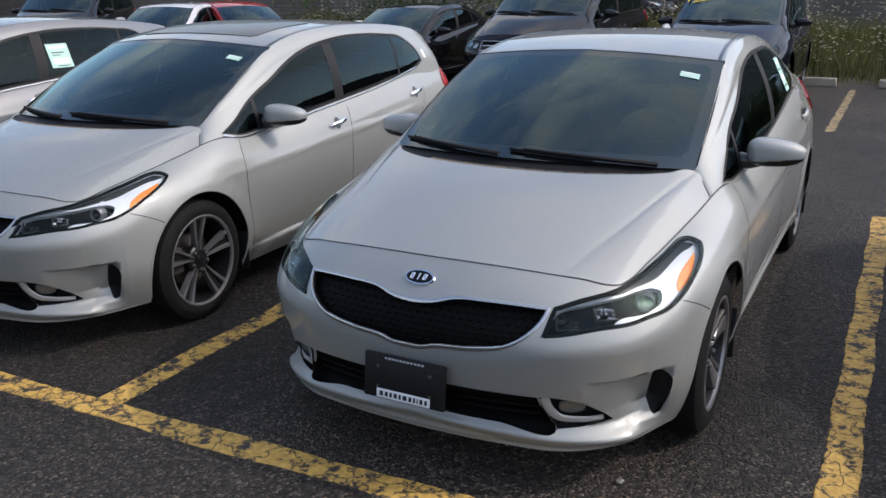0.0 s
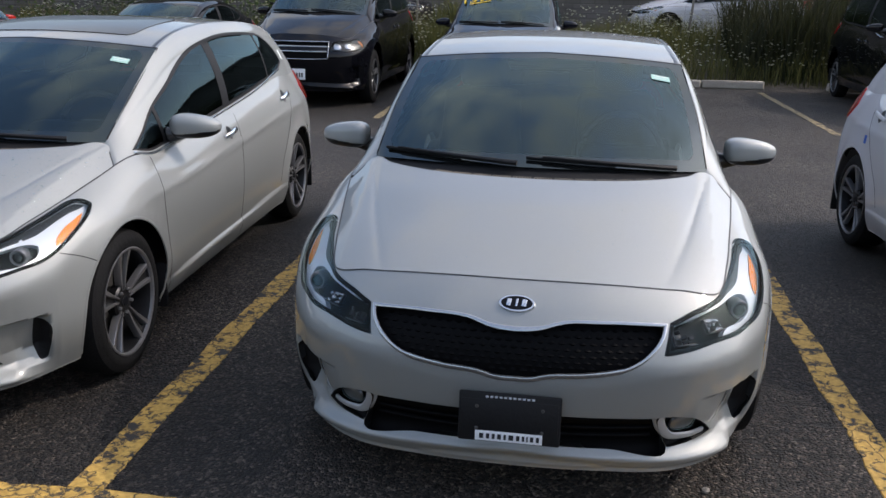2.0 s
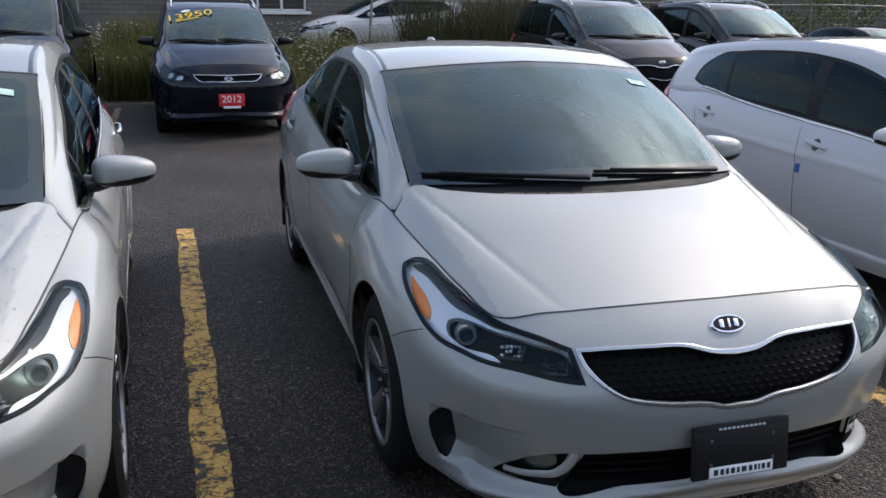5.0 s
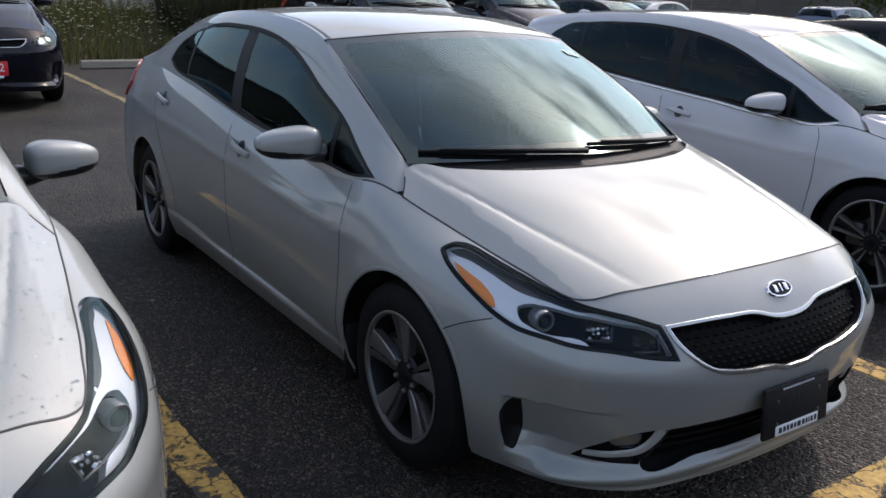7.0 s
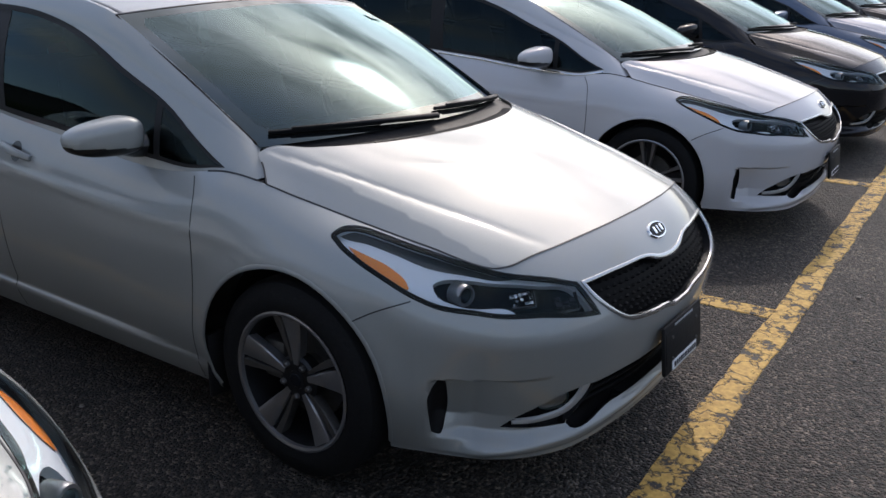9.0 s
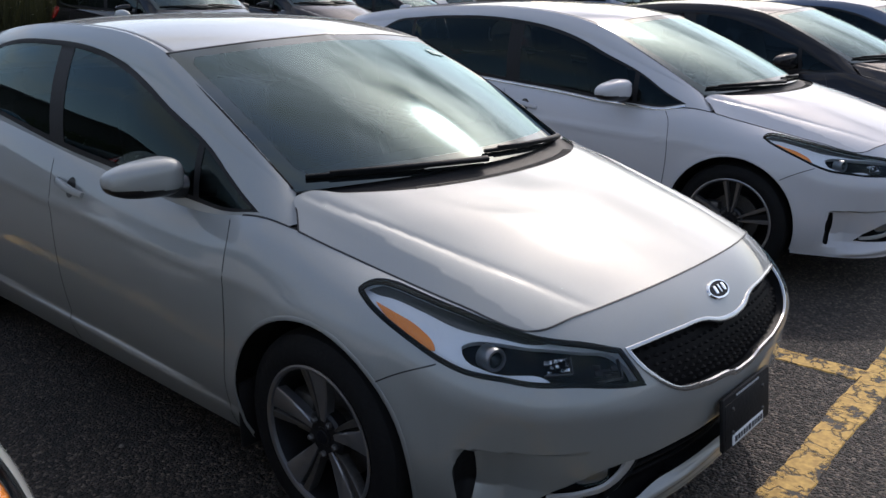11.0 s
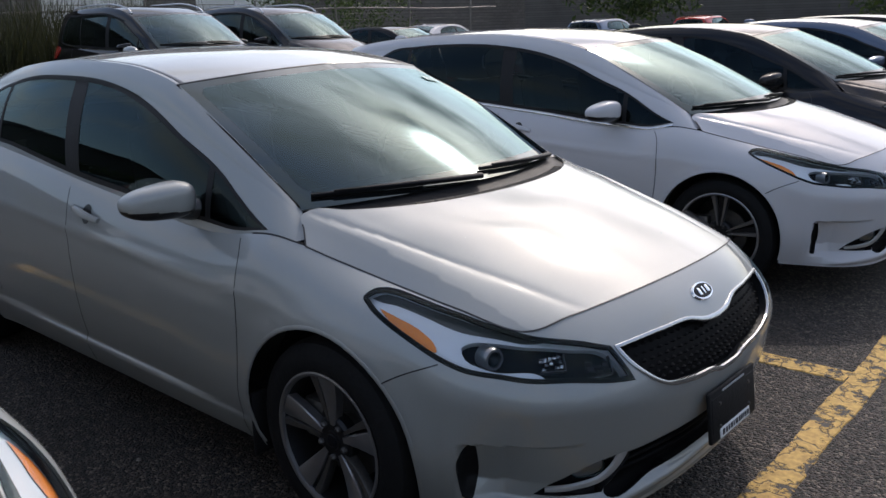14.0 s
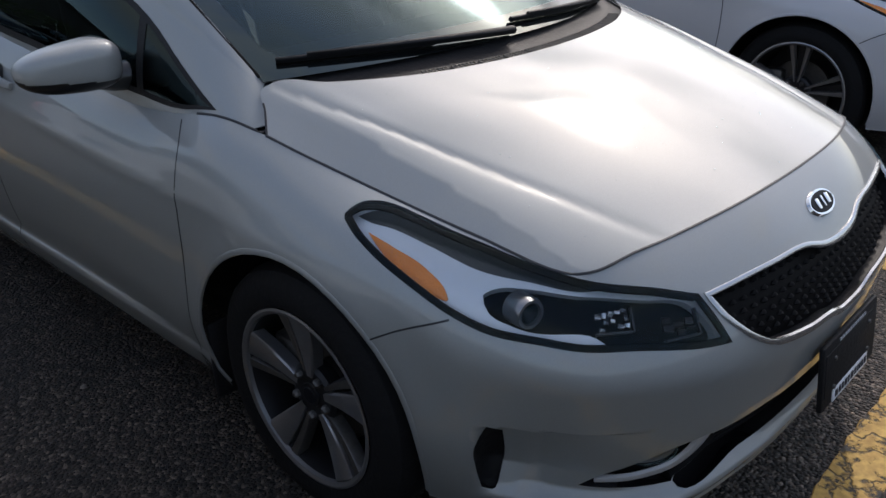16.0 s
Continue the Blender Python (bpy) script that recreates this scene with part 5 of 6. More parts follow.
    for a, b in cuts:
        ys, zs = np.linspace(a[0], b[0], 12), np.linspace(a[1], b[1], 12)
        q = gr.find([(None, i, j) for i, j in zip(ys, zs)])
        gr.cut(q, False), gr.cut(mirrored(q), False)
    c2, p2 = gr.middles()
    ind, inn = within(dlo, c2) | within(mirrored(dlo), c2), within(inner, c2) | within(mirrored(inner), c2)
    pil = np.zeros(len(c2), bool)
    for (ya, za), (yb, zb), wd in S["pillars"]:
        yy = ya + (yb - ya) * (p2[:, 2] - za) / (zb - za)
        pil |= np.abs(p2[:, 1] - yy) < wd / 2
    lf = c2[:, 0] > 0
    sg_mat = side_glass or DARK_GLASS
    bounds = [-9] + [((a[0] + b[0]) / 2) for a, b, _ in S["pillars"]] + [99]
    for s in (True, False):
        e = gr.emit(np.where(~ind & (lf == s))[0])
        part("side_frame", e[0], paint, root, "", e[1])
        part("pillar_trim", gr.emit(np.where(~ind & (lf == s))[0], -.03)[0], CABIN_LIGHT, root)
        e = gr.emit(np.where(ind & (~inn | pil) & (lf == s))[0], .0015)
        part("window_trim", e[0], PLASTIC, root, "", e[1])
        for a, b in zip(bounds, bounds[1:]):
            yy = p2[:, 1]
            w = np.where(inn & ~pil & (lf == s) & (yy > a) & (yy < b))[0]
            if len(w):
                e = gr.emit(w)
                part("side_window", e[0], sg_mat, root, "", e[1])
        q = np.stack([np.linspace(0, .070, 14) * (1 if s else -1), np.full(14, .004)], 1)
        part("panel_gap", ribbon(gr.point(q, .0003), gr.normal(*q.T), .006, .0012), INK, root)
    if chrome_belt:
        low = gr.find([(None, q[0], q[1] - .012) for q in S["dlo"][:6]] + [(None, S["dlo"][6][0] + .012, S["dlo"][6][1])])
        q = Curve(low * np.array(gr.size))(np.linspace(0, 1, 50)) / np.array(gr.size)
        for s in (q, mirrored(q)):
            part("belt_moulding", ribbon(gr.point(s, .001), gr.normal(*s.T), .012, .005), CHROME, root)
    # wheels
    for wy in (wf, wb):
        for s in (1, -1):
            wheel(root, (.770 * s * sx, wy * sy, S.get("tyre", wr)), s, S.get("tyre", wr), rim)
    # door handles and mirrors
    for s in (1, -1):
        for hy, hz in S.get("handles", ((1.32, .838), (2.43, .920))):
            uv = side.find([(None, hy, hz)]) * np.array([s, 1])
            q, n = side.point(uv, 0)[0], side.normal(*uv.T)[0]
            m = Matrix.Translation(q) @ Vector(n).to_track_quat("Z", "X").to_matrix().to_4x4()
            hd = new("door_handle")
            hd.parent = root
            part("cup", (side.point(np.array([uv[0] + np.array([s * a * .034 / 5.9, b * .036 / .75]) for a, b in [(math.cos(t), math.sin(t)) for t in np.linspace(0, 2 * math.pi, 17)[:-1]]]), .0012), [tuple(range(16)) if s > 0 else tuple(range(16))[::-1]]), TRIM, hd)
            ang = np.linspace(0, 1, 14)
            base = np.array([side.point(uv + np.array([s * (t - .5) * .20 / 5.9, -(t - .5) * -.012 / .75]), .002 + .026 * math.sin(math.pi * t) ** .5)[0] for t in ang])
            nn = np.repeat(n[None], 14, 0)
            part("grip", ribbon(base, nn, .022 + .010 * np.sin(np.pi * ang), .009), CHROME if chrome_handles else paint, hd)
        mir = new("wing_mirror")
        mir.parent = root
        base = Vector(S.get("mirror", (.918, .655, .968))) * 1
        at = Vector((base.x * s * sx, base.y * sy, base.z * sz))
        v, f = egg((.116, .070, .064), (0, 0, 0), 3.1, 48, 40)
        def bent(px, py, pz):
            t = (px * s / .115 + 1) / 2
            return (px, py * (1 - .25 * t) + .045 * t * t, pz * (1 - (.36 if pz > 0 else .12) * t ** 2) + (.012 * t if pz < 0 else 0) + .01 * (1 - t))
        v = [bent(*q) for q in v]
        low = lambda q: sum(v[i][2] for i in q) / len(q) < -.022 + .010 * sum(v[i][0] for i in q) / len(q) * s / .112
        up, dn = [q for q in f if not low(q)], [q for q in f if low(q)]
        part("mirror_cap", ([tuple(Vector(q) + at) for q in v], up), paint, mir)
        part("mirror_base", ([tuple(Vector((q[0], q[1], q[2] - .001)) + at) for q in v], dn), TRIM, mir)
        part("mirror_glass", block((.14, .006, .075), .003, (at.x - .012 * s, at.y + .066, at.z + .002)), CHROME, mir)
        part("mirror_arm", tube([(at.x - .04 * s, at.y + .012, at.z - .030), (at.x - .10 * s, at.y + .018, at.z - .042), (at.x - .165 * s, at.y + .014, at.z - .042), (at.x - .225 * s, at.y + .0, at.z - .034)], [.022, .032, .042, .054], 12), TRIM, mir)
    # wipers and cowl
    sc = Sheet(sh["scuttle"], lin(-1, 1, 60), lin(0, 1, 6), (1.35, .08), scale)
    cp = part("cowl_panel", sc.emit(range(len(sc.faces)))[0], PLASTIC, root, "black cowl panel with dusty vents under the windscreen")
    if full:
        for k in range(11):
            u0 = -.52 + k * .105
            grid = []
            for q in np.linspace(.10, .40, 4):
                uv = np.stack([np.linspace(u0, u0 + .085, 6), np.full(6, q)], 1)
                grid.append(ribbon(sc.point(uv, .003), sc.normal(*uv.T), .0035, .003))
            for q in np.linspace(u0, u0 + .085, 7):
                uv = np.array([[q, .08], [q, .25], [q, .42]])
                grid.append(ribbon(sc.point(uv, .003), sc.normal(*uv.T), .004, .004))
            part("cowl_vent", joined(*grid), DUSTY, cp, "dusty beige vent grid")
    for (u0, v0), (u1, v1) in (((.80, .004), (.04, .046)), ((-.10, .004), (-.84, .058))):
        uv = np.stack([np.linspace(u0, u1, 24), np.linspace(v0, v1, 24)], 1)
        wp = new("wiper")
        wp.parent = root
        part("wiper_arm", ribbon(ws.point(uv, .012), ws.normal(*uv.T), .022 - .012 * np.linspace(0, 1, 24), .012), PLASTIC, wp)
        uv2 = np.stack([np.linspace(u0 * .55 + u1 * .45, u1 * 1.12 - u0 * .12, 24), np.linspace(v0 * .55 + v1 * .45, v1 * 1.10 - .10 * v0, 24)], 1)
        part("wiper_blade", ribbon(ws.point(uv2, .007), ws.normal(*uv2.T), .011, .010), PLASTIC, wp)
    # cabin
    cab = new("cabin")
    cab.parent = root
    b = lambda size, bev, at, tp=(1, 1): block((size[0] * sx, size[1] * sy, size[2] * sz), bev, (at[0] * sx, at[1] * sy, at[2] * sz), 3, tp)
    part("cabin_floor", b((1.46, 2.6, .06), .02, (0, 1.55, .34)), CABIN, cab)
    part("dashboard", joined(b((1.36, .52, .30), .07, (0, .36, .80), (1, .8)), b((.40, .20, .10), .03, (.36, .52, .95), (.9, .6))), CABIN, cab)
    part("parcel_shelf", b((1.20, .5, .04), .015, (0, S["roof_rear_mid"][1] + .25 if not S.get("hatch") else 2.85, .93)), CABIN, cab)
    for sxx in (.36, -.36):
        seat = new("front_seat")
        seat.parent = cab
        part("seat_back", moved(b((.48, .14, .62), .055, (0, 0, 0), (.85, .8)), pose(sxx * sx, 1.40 * sy, .83 * sz, -14)), CABIN, seat)
        part("seat_cushion", b((.50, .50, .16), .05, (sxx, 1.08, .50)), CABIN, seat)
        part("head_restraint", moved(b((.26, .10, .17), .045, (0, 0, 0)), pose(sxx * sx, 1.50 * sy, 1.22 * sz, -8)), CABIN, seat)
    part("rear_seat", joined(moved(b((1.28, .14, .55), .05, (0, 0, 0), (.95, .8)), pose(0, 2.28 * sy, .80 * sz, -18)), b((1.30, .5, .16), .05, (0, 2.0, .48)), *[moved(b((.24, .09, .13), .04, (0, 0, 0)), pose(q * sx, 2.40 * sy, 1.12 * sz, -8)) for q in (.4, -.4)]), CABIN, cab)
    ring = [(.36 * sx + .185 * math.cos(t), (.74 + .07 * math.sin(t)) * sy, .93 * sz + .17 * math.sin(t)) for t in np.linspace(0, 2 * math.pi, 33)]
    part("steering_wheel", joined(tube(ring, .016, 8), b((.30, .05, .05), .015, (.36, .73, .92)), b((.14, .06, .12), .03, (.36, .73, .92))), CABIN_LIGHT, cab)
    part("rear_view_mirror", b((.22, .03, .06), .014, (0, .78, 1.255)), CABIN, cab)
    # badge and plate
    uv = side.find([(1e-4, None, .713 if full else S.get("badge", .60))])
    uv[0][0] = 0
    q, n = side.point(uv, 0)[0], side.normal(*uv.T)[0]
    m = Matrix.Translation(q) @ Matrix(((1, 0, 0, 0), (0, n[2], n[1], 0), (0, -n[1], n[2], 0), (0, 0, 0, 1)))
    oval = lambda a, b2, h: ([(a * math.cos(t), b2 * math.sin(t), 0) for t in np.linspace(0, 2 * math.pi, 33)[:-1]] + [(a * .93 * math.cos(t), b2 * .93 * math.sin(t), h) for t in np.linspace(0, 2 * math.pi, 33)[:-1]], [(i, (i + 1) % 32, 32 + (i + 1) % 32, 32 + i) for i in range(32)] + [tuple(range(32, 64))])
    em = part("emblem", moved(oval(.058, .0300, .006), m), CHROME, root, "oval chrome and black emblem")
    part("emblem_field", moved(oval(.0515, .0245, .0075), m), EMBLEM, em)
    bars = [((-.024, 0), (.014, .024), -8), ((.0, 0), (.007, .026), -8), ((.023, 0), (.015, .024), -8)]
    for (bx, by), (bw, bh), rot in bars:
        part("emblem_bar", moved(block((bw, bh, .003), .001), m @ pose(bx, by, .0085, 0, 0, rot)), CHROME, em)
    if plate == "dealer":
        m = Matrix.Translation((0, -.897 * sy, .383 * sz)) @ pose(0, 0, 0, 84, 0, 0)
        pl = part("plate_holder", moved(block((.312, .158, .014), .006), m), PLASTIC, root, "black dealer plate holder with a white strip")
        part("plate_panel", moved(block((.296, .105, .006), .003), m @ pose(0, .006, .006)), PLASTIC, pl)
        part("strip", moved(block((.205, .032, .004), .001), m @ pose(.0, -.058, .008)), WHITE_PLASTIC, pl, "white strip with dark lettering bars")
        xs = -.092
        for wdt in (.018, .014, .012, .016, .010, .020, .014, .010, .006, .014, .013):
            part("lettering_bar", moved(block((wdt * .72, .016, .002), 0), m @ pose(xs + wdt / 2, -.058, .0105)), INK, pl)
            xs += wdt + .0005 + .0035
        for i in range(11):
            part("lettering_bar", moved(block((.009, .006, .002), 0), m @ pose(-.070 + i * .014, .067, .008)), SATIN, pl)
        for bx in (-.10, .10):
            for by in (.035, -.035):
                part("bolt", moved(lathe([(.006, 0), (.005, .004), (0, .005)], 10, "z"), m @ pose(bx, by, .009)), IRON, pl)
    elif plate == "number":
        m = Matrix.Translation((S.get("plate_x", 0) * sx, (S["ribs"][0][1] - .012) * sy, S.get("plate_z", .40) * sz)) @ pose(0, 0, 0, 90, 0, 0)
        pl = part("number_plate", moved(block((.305, .152, .008), .004), m), WHITE_PLASTIC, root, "white number plate")
        for i in range(7):
            part("character_bar", moved(block((.022, .06, .002), 0), m @ pose(-.11 + i * .036, -.01, .005)), INK, pl)
    return root


# ---- ground ----
def sheet_mesh(name, pts, mat, kind="structure", label="", category=""):
    me = bpy.data.meshes.new(name)
    me.from_pydata(pts, [], [tuple(range(len(pts)))])
    me.materials.append(mat)
    return tagged(new(name, me), label, category, "", kind)


sheet_mesh("ground", [(-400, -400, 0), (400, -400, 0), (400, 900, 0), (-400, 900, 0)], ASPHALT, "structure", "worn grey asphalt of a car park", "ground")


def painted_line(a, b, width, seed, mat=ROAD_PAINT, label="chipped yellow parking line painted on asphalt"):
    """A hand-sprayed line with ragged edges, 4 mm proud."""
    rng = random.Random(seed)
    a, b = Vector((*a, 0)), Vector((*b, 0))
    d = (b - a).normalized()
    across = Vector((-d.y, d.x, 0))
    n = max(2, int((b - a).length / .03))
    v, f = [], []
    for i in range(n + 1):
        p = a.lerp(b, i / n)
        l = width / 2 + rng.uniform(-.0035, .0035) + .006 * math.sin(i * .23 + seed)
        r = width / 2 + rng.uniform(-.0035, .0035) + .006 * math.sin(i * .19 + seed * 2)
        v += [p + across * l + Vector((0, 0, .004)), p - across * r + Vector((0, 0, .004)), p + across * (l + .003), p - across * (r + .003)]
    for i in range(n):
        k = 4 * i
        f += [(k, k + 1, k + 5, k + 4), (k + 2, k, k + 4, k + 6), (k + 1, k + 3, k + 7, k + 5)]
    me = bpy.data.meshes.new("parking_line")
    me.from_pydata(v, [], f)
    me.materials.append(mat)
    return tagged(new("parking_line", me), label, "line", "parking lines", "structure")


W = .120
painted_line((-12, -1.06), (-1.45, -.965), W, 1)
painted_line((-1.45, -.965), (1.31, -.965), W, 2)
painted_line((1.31, -.965), (12, -.93), W, 3)
for k, (x0, x1) in enumerate(((-1.425, -1.395), (1.315, 1.480), (4.22, 4.35), (-4.25, -4.30), (7.1, 7.25), (9.9, 10.1), (-7.1, -7.1))):
    painted_line((x0, -.905), (x1, 3.80), W, 10 + k)
for k, (x0, x1) in enumerate(((-2.21, -2.21), (.92, 1.06), (3.70, 3.86), (7.0, 7.2), (-5.2, -5.2), (10.3, 10.5))):
    painted_line((x0, 8.0), (x1, 13.0), .10, 30 + k, FADED_PAINT, "faded yellow parking line worn into asphalt")


def kerb_stone(x, y, length, seed):
    rng = random.Random(seed)
    v, f = block((length, .17, .15), .03, (0, 0, .075), 2, (1, .7))
    v = [(px + rng.uniform(-.006, .006), py + rng.uniform(-.006, .006), max(0, pz + rng.uniform(-.006, .006))) for px, py, pz in v]
    me = bpy.data.meshes.new("kerb_stone")
    me.from_pydata(v, [], f)
    me.materials.append(KERB)
    ob = tagged(new("kerb_stone", me), "weathered tan concrete wheel stop on asphalt", "kerb", "kerb stones")
    ob.matrix_world = pose(x, y, 0, 0, 0, rng.uniform(-1, 1))
    return ob


for k, (x0, x1) in enumerate(((-7.5, -5.6), (-4.65, -2.75), (-1.12, .78), (1.44, 2.88), (2.90, 4.04), (5.2, 7.0), (7.6, 9.5), (10.4, 12.3))):
    kerb_stone((x0 + x1) / 2, 13.55 + .02 * x0, x1 - x0, k)

# ---- verge, fence, building ----
BERM = .62


def verge_height(y):
    t = min(1, max(0, (y - 14.3) / 2.4))
    return BERM * t * t * (3 - 2 * t)


def verge():
    """The planted bank behind the kerb, up to a second, higher yard."""
    xs, ys = np.linspace(-60, 80, 71), [14.15, 14.3, 14.7, 15.2, 15.7, 16.2, 16.8, 18, 60]
    v = [(x, y, (.02 if i else -.01) + verge_height(y) + (.03 * math.sin(x * 1.7) if 0 < i < 7 else 0)) for i, y in enumerate(ys) for x in xs]
    n = len(xs)
    f = [(i * n + j, i * n + j + 1, (i + 1) * n + j + 1, (i + 1) * n + j) for i in range(len(ys) - 1) for j in range(n - 1)]
    me = bpy.data.meshes.new("verge")
    me.from_pydata(v, [], f)
    me.materials.append(SOIL)
    me.shade_smooth()
    tagged(new("verge", me), "overgrown earth bank behind the kerb", "verge", "", "structure")


verge()


def blades(name, label, mat, count, area, height, width, seed, lean=.35):
    """Grass of single bent blades."""
    rng = np.random.default_rng(seed)
    v, f = [], []
    x0, x1, y0, y1 = area
    for _ in range(count):
        x, y = rng.uniform(x0, x1), rng.uniform(y0, y1)
        z, h = verge_height(y) - .02, height * rng.uniform(.45, 1.1) * (1 + .25 * math.sin(x * 2.1) * math.sin(y * 1.3 + x))
        a, l, w = rng.uniform(0, 6.28), lean * rng.uniform(.1, 1) * h, width * rng.uniform(.6, 1.4)
        b = rng.uniform(0, 6.28)
        cx, cy, dx, dy = math.cos(a) * w, math.sin(a) * w, math.cos(b) * l, math.sin(b) * l
        k = len(v)
        v += [(x - cx, y - cy, z), (x + cx, y + cy, z), (x + dx * .3 - cx * .8, y + dy * .3 - cy * .8, z + h * .55), (x + dx * .3 + cx * .8, y + dy * .3 + cy * .8, z + h * .55), (x + dx, y + dy, z + h)]
        f += [(k, k + 1, k + 3, k + 2), (k + 2, k + 3, k + 4)]
    me = bpy.data.meshes.new(name)
    me.from_pydata(v, [], f)
    me.materials.append(mat)
    return tagged(new(name, me), label, "weeds", "", "stuff")


blades("meadow_grass", "unmown green and straw-coloured grass on a bank", GRASS, 26000, (-13, 15, 14.2, 17.6), .62, .007, 5, .6)
blades("weed_thicket", "yellow-green weeds between parked cars", GRASS, 2600, (-2.5, -1.2, 14.2, 16.2), 1.15, .016, 6)
blades("reed_clump", "tall green reeds against a fence", TALL, 2600, (3.7, 6.4, 14.6, 16.8), 1.9, .009, 7, .55)
blades("reed_clump", "tall green reeds against a fence", TALL, 2000, (6.4, 10.5, 15.2, 16.8), 1.6, .010, 8, .25)


def flowers(count, area, seed):
    """White umbels on thin stalks."""
    rng = np.random.default_rng(seed)
    v, f = [], []
    for _ in range(count):
        x, y = rng.uniform(area[0], area[1]), rng.uniform(area[2], area[3])
        z = verge_height(y) + rng.uniform(.35, .80)
        r, tx, ty = rng.uniform(.014, .040), rng.uniform(-.4, .4), rng.uniform(-.6, .1)
        k = len(v)
        v += [(x + r * math.cos(t), y + r * math.sin(t), z + r * (tx * math.cos(t) + ty * math.sin(t))) for t in np.linspace(0, 6.283, 8)[:-1]] + [(x, y, z - r * .5)]
        f += [tuple(range(k, k + 7))] + [(k + (i + 1) % 7, k + i, k + 7) for i in range(7)]
    me = bpy.data.meshes.new("wild_flowers")
    me.from_pydata(v, [], f)
    me.materials.append(BLOOM)
    return tagged(new("wild_flowers", me), "small white wild flowers over the grass", "flowers", "", "stuff")


flowers(4200, (-12, 14, 14.3, 17.4), 9)


def hedge(name, label, at, size, count, seed, leaf_size=.05):
    """A ragged shrub: leaves hung about many small twigs."""
    rng = np.random.default_rng(seed)
    v, f = [], []
    tips = rng.uniform(-1, 1, (60, 3))
    for _ in range(count):
        c = tips[rng.integers(60)] * .85 + rng.normal(0, .14, 3)
        p = np.array(at) + c * np.array(size) + np.array([0, 0, size[2]])
        a, b = rng.normal(0, 1, 3), rng.normal(0, 1, 3)
        a /= np.linalg.norm(a)
        b = np.cross(a, b)
        b /= np.linalg.norm(b) + 1e-9
        s = leaf_size * rng.uniform(.6, 1.5)
        k = len(v)
        v += [p - a * s, p + b * s * .45, p + a * s, p - b * s * .45]
        f.append((k, k + 1, k + 2, k + 3))
    me = bpy.data.meshes.new(name)
    me.from_pydata([tuple(map(float, q)) for q in v], [], f)
    me.materials.append(LEAVES)
    return tagged(new(name, me), label, "shrub", "", "stuff")


hedge("shrub", "dark ragged shrub against the fence", (-9.5, 16.6, .4), (3.4, .9, 1.2), 5200, 21)
hedge("shrub", "dark ragged shrub against the fence", (14.5, 17.5, .4), (2.2, 1.2, 1.3), 4200, 22)
hedge("shrub", "dark ragged shrub against the fence", (19.5, 19.5, .4), (1.4, 1.2, 1.5), 3200, 23)


def fence_run(x0, x1, y, step):
    """Steel posts, a top rail and wire."""
    root = tagged(new("wire_fence"), "rusty wire fence with thin steel posts on a bank", "fence")
    for k, x in enumerate(np.arange(x0, x1 + .01, step)):
        lean = .12 * math.sin(k * 2.3)
        part("post", tube([(x, y, verge_height(y) - .05), (x + lean, y, 2.15)], .028, 10), POST, root)
    sag = [(x, y - .03, 1.92 + .02 * math.sin(x * .9)) for x in np.linspace(x0 - .4, x1 + .4, 60)]
    part("rail", tube(sag, .022, 8), POST, root)
    for z in np.arange(verge_height(y) + .15, 1.9, .17):
        part("wire", tube([(x0 - .3, y, z), ((x0 + x1) / 2, y, z - .01), (x1 + .3, y, z)], .0022, 4), POST, root)


fence_run(-15.0, 22.0, 16.6, 3.0)


def building(x0, x1, y, height, openings):
    """A long brick front with real window and door openings."""
    root = tagged(new("building"), "long low grey brick building with white windows and roller doors", "building", "", "structure")
    z0 = BERM - .1
    cuts = sorted(openings)
    x = x0
    for a, b, lo, hi, kind in cuts:
        part("wall", block((a - x, .3, height - z0), 0, ((a + x) / 2, y, (height + z0) / 2)), BRICK, root, smooth=False)
        part("wall", block((b - a, .3, height - hi), 0, ((a + b) / 2, y, (height + hi) / 2)), BRICK, root, smooth=False)
        if lo > z0:
            part("wall", block((b - a, .3, lo - z0), 0, ((a + b) / 2, y, (lo + z0) / 2)), BRICK, root, smooth=False)
        w = part("window" if kind == "w" else "roller_door", block((b - a, .04, hi - lo), 0, ((a + b) / 2, y + .06, (lo + hi) / 2)), TRIM if kind == "w" else FRAME, root, smooth=False)
        for px in (a + .04, (a + b) / 2, b - .04):
            part("frame", block((.07, .08, hi - lo), .01, (px, y + .0, (lo + hi) / 2)), FRAME, w)
        for pz in (lo + .03, hi - .03):
            part("frame", block((b - a, .08, .06), .01, ((a + b) / 2, y + .0, pz)), FRAME, w)
        if kind == "w":
            part("sill", block((b - a + .2, .16, .09), .015, ((a + b) / 2, y - .17, lo - .05)), FRAME, w)
        else:
            for pz in np.arange(lo + .3, hi, .45):
                part("slat", block((b - a - .1, .03, .02), .005, ((a + b) / 2, y + .03, pz)), KERB, w)
        x = b
    part("wall", block((x1 - x, .3, height - z0), 0, ((x1 + x) / 2, y, (height + z0) / 2)), BRICK, root, smooth=False)
    part("roof", block((x1 - x0 + .6, 9, .3), .03, ((x0 + x1) / 2, y + 4.2, height + .1)), ROOF, root)


building(-34, 34, 23.5, 5.2, [(-12, -10.6, 1.7, 2.9, "w"), (-6.0, -4.6, 1.7, 2.9, "w"), (1.3, 2.75, 1.68, 2.9, "w"), (9.8, 13.2, .6, 3.3, "d"), (15.0, 18.4, .6, 3.3, "d")])


